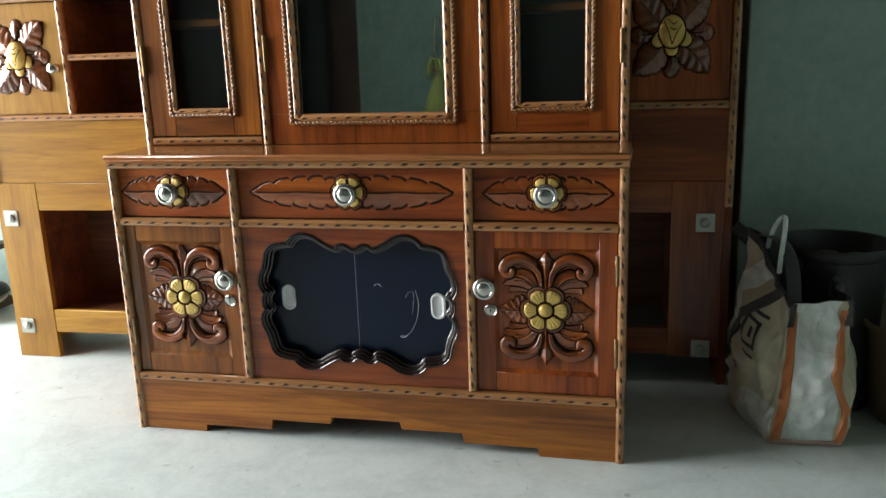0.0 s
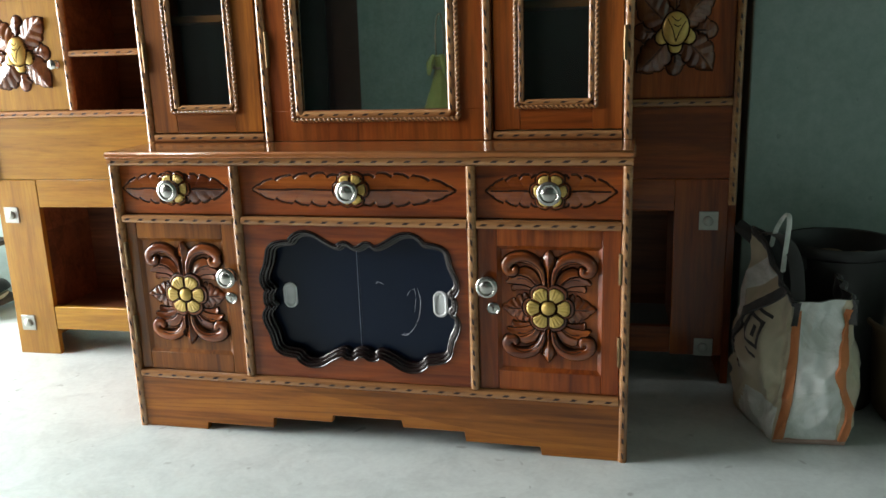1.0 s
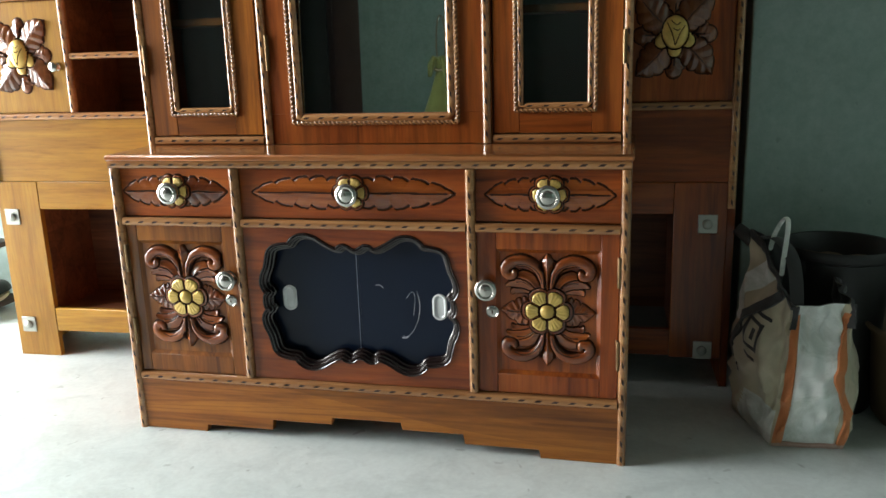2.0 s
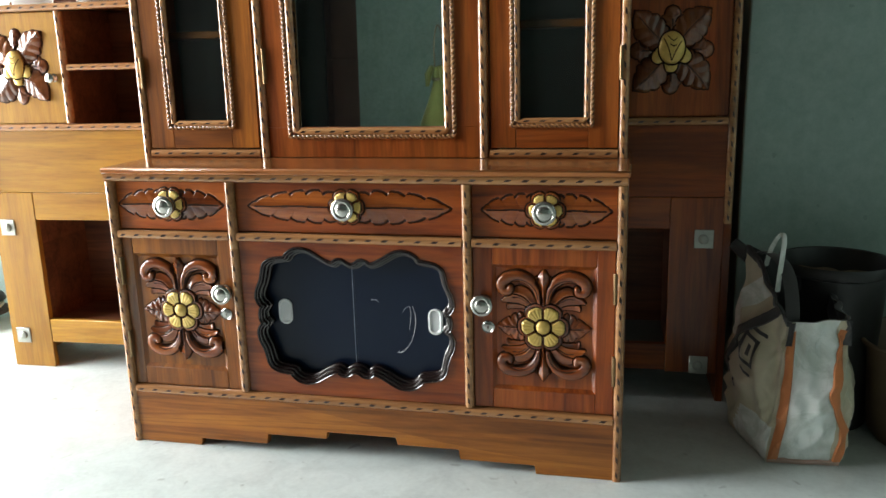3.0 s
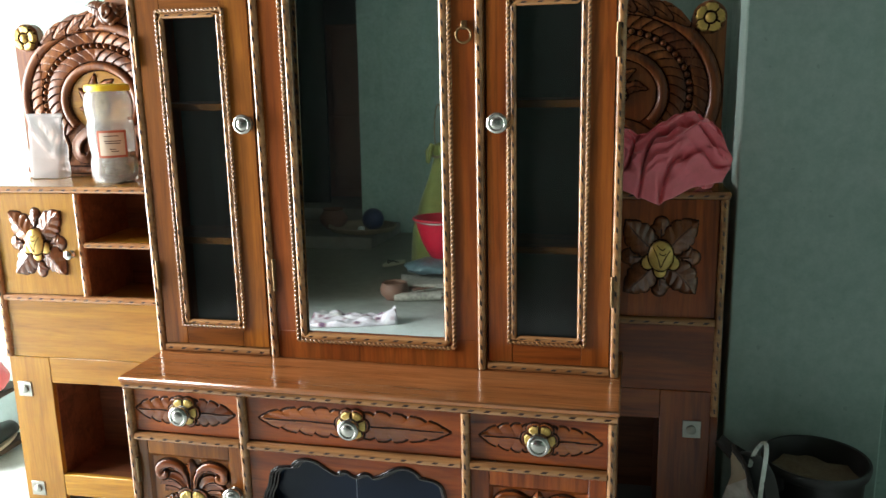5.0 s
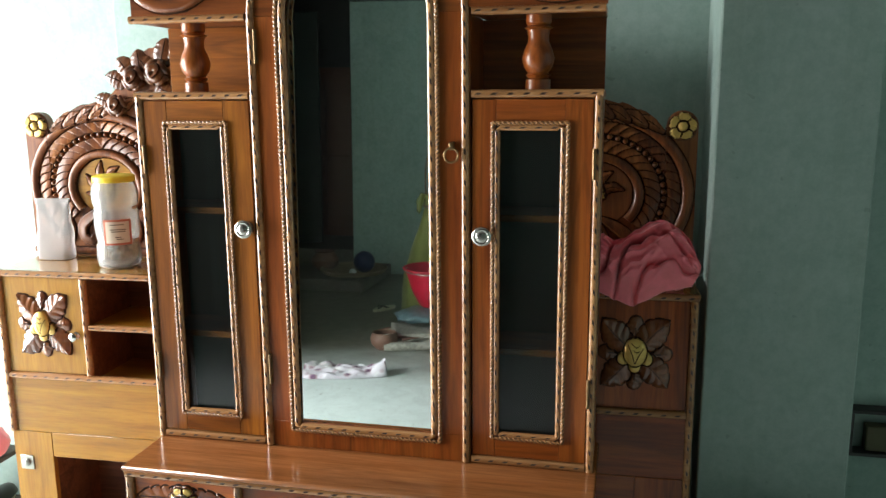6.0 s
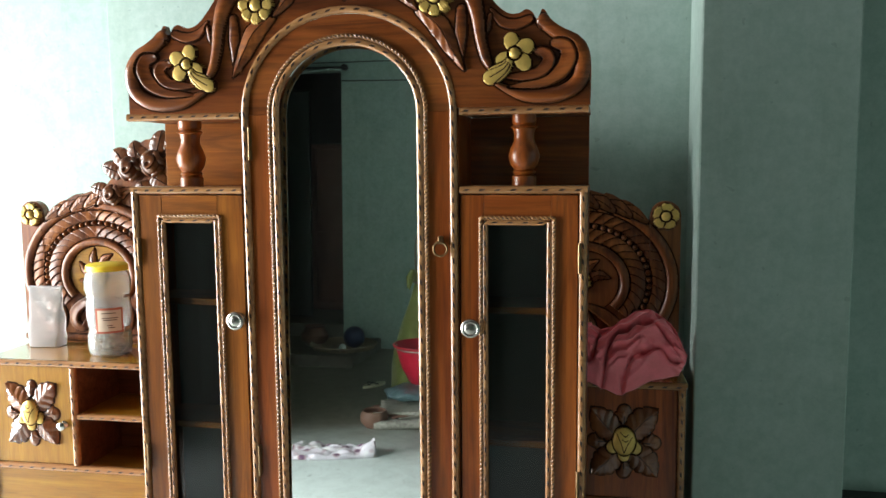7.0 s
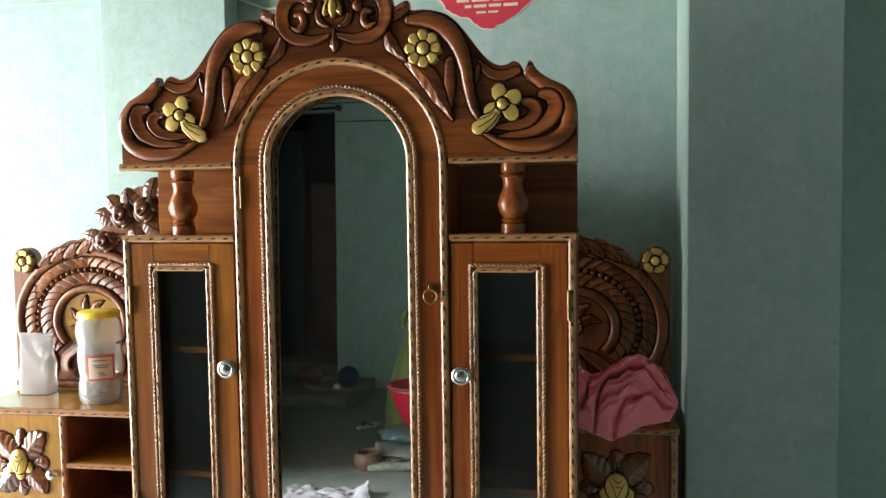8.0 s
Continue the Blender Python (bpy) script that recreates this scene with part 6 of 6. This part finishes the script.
# ---- wall bits ----
RED = plain("red_printed_paper", (0.55, 0.03, 0.05), 0.7, vary=0.15, scale=12)
sign = thing("torn_paper", (0.905, BACK, 2.34), "torn red printed packing paper stuck on the wall", "paper")
out = [(-0.175, 0.12), (-0.150, 0.075), (-0.110, 0.050), (-0.070, 0.038), (-0.050, 0.020), (-0.030, 0.004), (0.0, 0.0), (0.030, 0.010), (0.060, 0.026), (0.100, 0.050), (0.130, 0.078), (0.165, 0.10),
       (0.178, 0.14), (0.170, 0.20), (0.12, 0.245), (0.03, 0.26), (-0.08, 0.25), (-0.15, 0.20)]
out = [(x + 0.004 * noise.noise((x * 60, z * 60, 0)), z + 0.004 * noise.noise((x * 60, z * 60, 9))) for x, z in curve(out + out[:1], 90)[:-1]]
part("sheet", Geo().plate([(x * 1.03, z * 1.0 - 0.004) for x, z in out], -0.0020, -0.0005, 0.0004), PAPER, sign, "white torn edge of the sheet")
part("red_print", Geo().plate(out, -0.0035, -0.0022, 0.0004), RED, sign, "red printed face", smooth=0)
for z, hh, words in ((0.092, 0.012, ((-0.112, -0.070), (-0.060, 0.000), (0.012, 0.060), (0.072, 0.120))), (0.072, 0.010, ((-0.085, -0.062), (-0.054, -0.010), (-0.002, 0.040), (0.048, 0.096))),
                     (0.052, 0.007, ((-0.045, -0.012), (-0.004, 0.030))), (0.115, 0.005, ((-0.130, 0.150),)), (0.150, 0.030, ((-0.120, -0.020), (0.010, 0.140)))):
    for x0, x1 in words:
        part("print_bar", Geo().box(x0, x1, -0.0048, -0.0037, z, z + hh, 0.0003), PAPER, sign, "pale print bar")
solo("wire", Geo().tube([(-0.055, BACK - 0.008, 2.50), (0.03, BACK - 0.010, 2.478), (0.10, BACK - 0.010, 2.450), (0.17, BACK - 0.010, 2.452), (0.26, BACK - 0.008, 2.46), (0.5, BACK - 0.006, 2.50)], 0.004, 6), PAPER,
     "loose pale wire running along the wall", "wire")

# ---- clutter by the far corner ----
rack = thing("shoe_rack", (-1.28, 0.78, 0.0), "low dark wooden shoe rack beside the headboard", "rack")
DARKWOOD = plain("dark_rack_wood", (0.06, 0.04, 0.03), 0.6)
for z in (0.03, 0.25):
    part("shelf", Geo().box(-0.24, 0.20, -0.12, 0.12, z, z + 0.018), DARKWOOD, rack)
for x in (-0.24, 0.181):
    for y in (-0.12, 0.101):
        part("leg", Geo().box(x, x + 0.019, y, y + 0.019, 0.0, 0.25), DARKWOOD, rack)


def shoe(x, y, z, mat, rz):
    ob = thing("shoe", (x, y, z), "worn shoe standing on the shoe rack", "shoe", "shoes on the rack", rz=rz)
    rows = []
    for j, (s, w, h) in enumerate(((0, 0.02, 0.05), (0.03, 0.036, 0.075), (0.09, 0.038, 0.08), (0.14, 0.042, 0.055), (0.2, 0.045, 0.045), (0.24, 0.038, 0.036), (0.265, 0.012, 0.022))):
        rows.append([(w * math.cos(math.pi * k / 8), s - 0.13, 0.012 + h * math.sin(math.pi * k / 8)) for k in range(9)])
    part("upper", Geo().grid(rows), mat, ob)
    part("sole", Geo().plate([(0.044 * math.cos(a) , 0.135 * math.sin(a)) for a in np.linspace(0, 2 * math.pi, 24, endpoint=False)], 0, 0.014), PAPER, ob, "pale rubber sole").rotation_euler = (radians(90), 0, 0)
    ob.children[-1].location.z = 0.014
    return ob


for x, mat, rz in ((-1.13, BLACK, 12), (-1.24, BLACK, 8), (-1.36, SACK, -6)):
    shoe(x, 0.77, 0.048, mat, rz)


def bundle(name, at, size, mat, label, seed):
    rows = []
    for j in range(15):
        t = math.pi * j / 14
        row = []
        for k in range(28):
            a = 2 * math.pi * k / 28
            d = Vector((math.sin(t) * math.cos(a), math.sin(t) * math.sin(a), -math.cos(t)))
            q = 1 + 0.22 * noise.noise(d * 1.7 + Vector((seed, 0, 0))) + 0.10 * noise.noise(d * 5 + Vector((0, seed, 0)))
            row.append((d.x * size[0] * q, d.y * size[1] * q, max(0.0, size[2] * (1 + d.z * q))))
        rows.append(row)
    return solo(name, Geo().grid(rows, 0, close=True), mat, label, name.split("_")[-1], at=at, smooth=60)


bundle("cloth_bundle", (-1.17, 0.77, 0.268), (0.12, 0.10, 0.055), PINK, "folded pink cloth lying on the shoe rack", 3)
bundle("plastic_bag", (-1.24, 0.79, 0.365), (0.13, 0.09, 0.07), SACK, "white plastic bag lying on the pink cloth", 8)

# ---- far part of the room, seen in the mirror ----
solo("curtain_rod", Geo().tube([(-2.75, REAR + 0.05, 2.91), (-1.43, REAR + 0.05, 2.91)], 0.014, 10).lathe((-1.43, REAR + 0.06, 2.91), [(0, -0.02), (0.035, -0.02), (0.035, 0.02), (0, 0.02)], "y", 12).box(-1.455, -1.435, REAR + 0.0005, REAR + 0.05, 2.895, 2.925), BLACK,
     "dark curtain rod fixed over the doorway", "curtain rod")
for z0, z1 in ((2.97, 2.98), (2.78, 2.77)):
    solo("cable", Geo().tube([(-2.9 if z0 > 2.9 else -1.48, REAR + 0.008, z0), (-0.7, REAR + 0.008, (z0 + z1) / 2 - 0.006), (1.5, REAR + 0.008, z1)], 0.006, 6), BLACK, "thin dark cable running along the wall", "cable", "wall cables")
leaf = thing("door_leaf", (-2.30, REAR - 0.45, 0.241), "dark painted wooden door leaf standing open", "door", rz=-4)
part("board", Geo().box(-0.30, 0.30, 0, 0.04, 0, 2.5, 0.004), DARK_DOOR, leaf)
cup = thing("cupboard", (-2.12, REAR - 1.0, 0.241), "dim brown wooden cupboard in the inner room", "cupboard")
CUP = plain("dull_brown_wood", (0.17, 0.088, 0.062), 0.6, scale=8)
part("body", Geo().box(-0.45, 0.42, -0.45, 0.0, 0.0, 1.95, 0.006), CUP, cup)
for x0, x1 in ((-0.44, -0.02), (-0.01, 0.41)):
    for z0, z1 in ((0.10, 0.92), (0.94, 1.90)):
        part("door", Geo().box(x0, x1, 0.0, 0.018, z0, z1, 0.004), CUP, cup)
tray = thing("winnowing_tray", (-1.28, -5.33, 0.111), "round woven winnowing tray lying on the low step", "tray")
STRAW = plain("woven_bamboo", (0.23, 0.175, 0.11), 0.8, scale=90, vary=0.3, relief=0.004)
part("dish", Geo().lathe((0, 0, 0), [(0, 0.004), (0.22, 0.006), (0.29, 0.03), (0.32, 0.055), (0.325, 0.05), (0.30, 0.015), (0.24, 0.0), (0, 0.0)], n=40), STRAW, tray)
part("rim", Geo().tube([(0.322 * math.cos(a), 0.322 * math.sin(a), 0.054) for a in np.linspace(0, 2 * math.pi, 41)], 0.009, 8, closed=True), STRAW, tray, "bound bamboo rim")
ball = thing("rubber_ball", (-1.18, -5.35, 0.122), "dark blue rubber ball lying in the winnowing tray", "ball")
g = Geo().lathe((0, 0, 0), [(0.105 * math.sin(t), 0.105 - 0.105 * math.cos(t)) for t in np.linspace(0, math.pi, 18)], n=26)
part("shell", g, plain("blue_rubber", (0.012, 0.026, 0.085), 0.45), ball)
part("valve", Geo().dome(0.0, 0.105, 0.012, 0.012, 0.004, -0.102), BLACK, ball)
small = thing("small_ball", (-1.24, -5.17, 0.118), "small white plastic ball lying in the winnowing tray", "ball")
part("shell", Geo().lathe((0, 0, 0), [(0.035 * math.sin(t), 0.035 - 0.035 * math.cos(t)) for t in np.linspace(0, math.pi, 12)], n=18), SACK, small)
pot = thing("clay_pot", (-1.62, -5.45, 0.111), "small brown pot standing on the low step", "pot")
part("body", Geo().lathe((0, 0, 0), [(0, 0), (0.07, 0), (0.13, 0.06), (0.14, 0.11), (0.10, 0.17), (0.09, 0.185), (0.11, 0.20), (0.10, 0.20), (0.08, 0.18), (0, 0.16)], n=28), plain("brown_clay", (0.14, 0.07, 0.045), 0.7), pot)

stack = thing("newspaper_stack", (-0.15, -3.46, 0.0), "untidy stack of old newspapers on the floor", "newspapers", rz=-16)
random.seed(11)
NEWSPRINT = plain("old_newsprint", (0.30, 0.285, 0.25), 0.9, scale=55, vary=0.5)
for k in range(11):
    z, w = 0.0088 * k, random.uniform(0.17, 0.26)
    rows = []
    for j in range(9):
        v = j / 8 - 0.5
        rows.append([(w * 2 * (i / 10 - 0.5), 0.38 * v, z + 0.002 + 0.010 * max(0.0, noise.noise((i * 0.35 + 5 * k, v * 3, k))) * (i / 10 < 0.45)) for i in range(11)])
    ob = part("newspaper", Geo().grid(rows), NEWSPRINT if k % 4 else CUP, stack, smooth=60)
    ob.modifiers.new("thickness", "SOLIDIFY").thickness = 0.0065
    ob.location.x = random.uniform(-0.05, 0.04)
    ob.rotation_euler = (0, 0, radians(random.uniform(-24, 24)))
roll = thing("rolled_newspaper", (-0.20, -3.16, 0.032), "rolled up old newspaper lying on the floor", "newspaper", rz=-14)
part("sheet", Geo().tube([(-0.13, 0, 0), (-0.05, 0.004, 0), (0.05, -0.003, 0), (0.19, 0, 0)], [0.030, 0.032, 0.031, 0.029], 14), NEWSPRINT, roll)
bucket = thing("bucket", (-0.10, -3.72, 0.205), "red plastic bucket standing on a plastic bundle", "bucket")
REDP = plain("red_plastic", (0.48, 0.012, 0.035), 0.35)
part("body", Geo().lathe((0, 0, 0), [(0, 0), (0.10, 0), (0.112, 0.008), (0.172, 0.12), (0.218, 0.275), (0.234, 0.28), (0.237, 0.298), (0.228, 0.300), (0.212, 0.272), (0.166, 0.125), (0.106, 0.015), (0, 0.012)], n=44), REDP, bucket)
part("handle", Geo().tube([(0.216 * math.cos(a), 0.216 * math.sin(a) * 0.3 + 0.22 * abs(math.sin(a)), 0.285) for a in np.linspace(0, math.pi, 17)], 0.005, 6), STEEL, bucket, "wire handle folded down")
part("rim", Geo().tube([(0.234 * math.cos(a), 0.234 * math.sin(a), 0.293) for a in np.linspace(0, 2 * math.pi, 45)], 0.007, 8, closed=True), REDP, bucket, "rolled red rim")
GREEN = cloth_material("yellow_green_woven_sack", (0.21, 0.225, 0.055), 0.7)
sackt = thing("grain_sack", (-0.26, -4.20, 0.0), "yellow green woven sack standing with a tied neck", "sack")
rows = []
for j in range(17):
    t = j / 16
    r = 0.225 * (1 - 0.30 * t) if t < 0.40 else 0.198 * (1 - (t - 0.40) / 0.60 * 0.86)
    rows.append([(r * math.cos(a) * (1 + 0.12 * noise.noise((math.cos(a) * 2, math.sin(a) * 2, t * 4))), r * 0.85 * math.sin(a) * (1 + 0.12 * noise.noise((math.cos(a) * 2, math.sin(a) * 2, t * 4 + 9))), 0.92 * t) for a in np.linspace(0, 2 * math.pi, 32, endpoint=False)])
part("body", Geo().grid(rows, 0, close=True), GREEN, sackt, smooth=60)
part("neck", Geo().lathe((0, 0, 0.90), [(0.0, 0.0), (0.03, 0.0), (0.035, 0.02), (0.07, 0.10), (0.05, 0.11), (0, 0.06)], n=14), GREEN, sackt, "gathered sack neck")
part("tie", Geo().tube([(0.038 * math.cos(a), 0.038 * math.sin(a), 0.915 + 0.004 * math.sin(3 * a)) for a in np.linspace(0, 2 * math.pi, 25)], 0.010, 8, closed=True), STRAW, sackt, "brown rope tied round the neck")
part("rope_loop", Geo().tube([(0.01 + 0.035 * math.sin(a), 0.0, 1.12 - 0.20 * math.cos(a)) for a in np.linspace(0, 2 * math.pi, 31)], 0.006, 6, closed=True), STRAW, sackt, "loop of thin brown rope")
for k in range(5):
    a = 0.9 + 1.25 * k
    part("plastic_tail", Geo().tube([(0.02 * math.cos(a), 0.02 * math.sin(a), 0.96), (0.06 * math.cos(a), 0.06 * math.sin(a), 1.00), (0.085 * math.cos(a), 0.085 * math.sin(a), 0.95), (0.10 * math.cos(a), 0.10 * math.sin(a), 0.86)], [0.012, 0.022, 0.026, 0.006], 7), GREEN, sackt, "loose end of the sack")
bundle("plastic_bundle", (-0.17, -3.60, 0.105), (0.20, 0.20, 0.052), plain("blue_green_plastic", (0.10, 0.16, 0.18), 0.3, vary=0.4, scale=25), "blue green plastic bundle lying on the newspapers", 5)
bask = thing("round_basket", (-0.345, -3.20, 0.0), "small round dark brown basket lying on the floor", "basket")
part("body", Geo().lathe((0, 0, 0), [(0, 0), (0.06, 0), (0.095, 0.04), (0.10, 0.08), (0.085, 0.115), (0.078, 0.11), (0.09, 0.08), (0, 0.02)], n=26), CUP, bask)
part("rim", Geo().tube([(0.083 * math.cos(a), 0.083 * math.sin(a), 0.114) for a in np.linspace(0, 2 * math.pi, 31)], 0.006, 6, closed=True), CUP, bask, "bound basket rim")


def slipper(x, y, rz):
    ob = thing("slipper", (x, y, 0.0), "pale rubber slipper lying on the floor", "slipper", rz=rz)
    sole = [(0.045 * math.cos(a) * (1 - 0.15 * math.sin(a)), 0.13 * math.sin(a)) for a in np.linspace(0, 2 * math.pi, 28, endpoint=False)]
    g = Geo()
    n = len(sole)
    g.grid([[(p[0], p[1], z) for p in sole] for z in (0.0, 0.018)], 0, close=True)
    g.f.append(tuple(range(n, 2 * n)))
    g.m.append(0)
    part("sole", g, KHAKI, ob)
    for q in (-1, 1):
        part("strap", Geo().tube([(0, 0.07, 0.018), (q * 0.025, 0.04, 0.04), (q * 0.040, -0.02, 0.018)], 0.006, 6), BLACK, ob)
    return ob


slipper(-0.69, -4.36, 28)

# cloth lying on the floor
def floor_cloth():
    rows = []
    for j in range(33):
        v = j / 32
        row = []
        for i in range(57):
            u = i / 56
            w = 0.30 * (0.75 + 0.25 * math.sin(3 * u + 0.6)) * (1 - 0.25 * u)
            x = -0.27 + 0.54 * u + 0.02 * noise.noise((u * 4, v * 4, 3))
            y = (v - 0.5) * w + 0.05 * (u - 0.5)
            z = 0.016 + 0.045 * abs(noise.noise((u * 5, v * 3.5, 0))) + 0.022 * math.sin(math.pi * v) * (0.6 + 0.5 * noise.noise((u * 9, v * 5, 7)))
            if u > 0.8:
                z += 0.06 * ((u - 0.8) / 0.2) * math.sin(math.pi * v)
            row.append((x, y, z if 0 < j < 32 and 0 < i < 56 else 0.003))
        rows.append(row)
    return rows


m, n, l, b = material("printed_white_cotton")
vec = coords(n, l, (1, 1, 1))
vor = n.new("ShaderNodeTexVoronoi")
vor.inputs["Scale"].default_value = 14.0
l.new(vec, vor.inputs["Vector"])
c = ramp(n, l, vor.outputs["Distance"], [(0.18, (0.14, 0.07, 0.13)), (0.30, (0.36, 0.25, 0.28)), (0.46, (0.56, 0.52, 0.58))])
c = blend(n, l, ramp(n, l, noisy(n, l, vec, 7, 3), [(0.36, (0, 0, 0)), (0.44, (1, 1, 1))]), (0.70, 0.69, 0.70), c)
l.new(c, b.inputs["Base Color"])
b.inputs["Roughness"].default_value = 0.85
fc = solo("floor_cloth", Geo().grid(floor_cloth()), m, "crumpled white printed cotton cloth on the floor", "cloth", at=(-0.43, -2.58, 0.0), rz=-14, smooth=70)
mod = fc.modifiers.new("thickness", "SOLIDIFY")
mod.thickness = 0.002
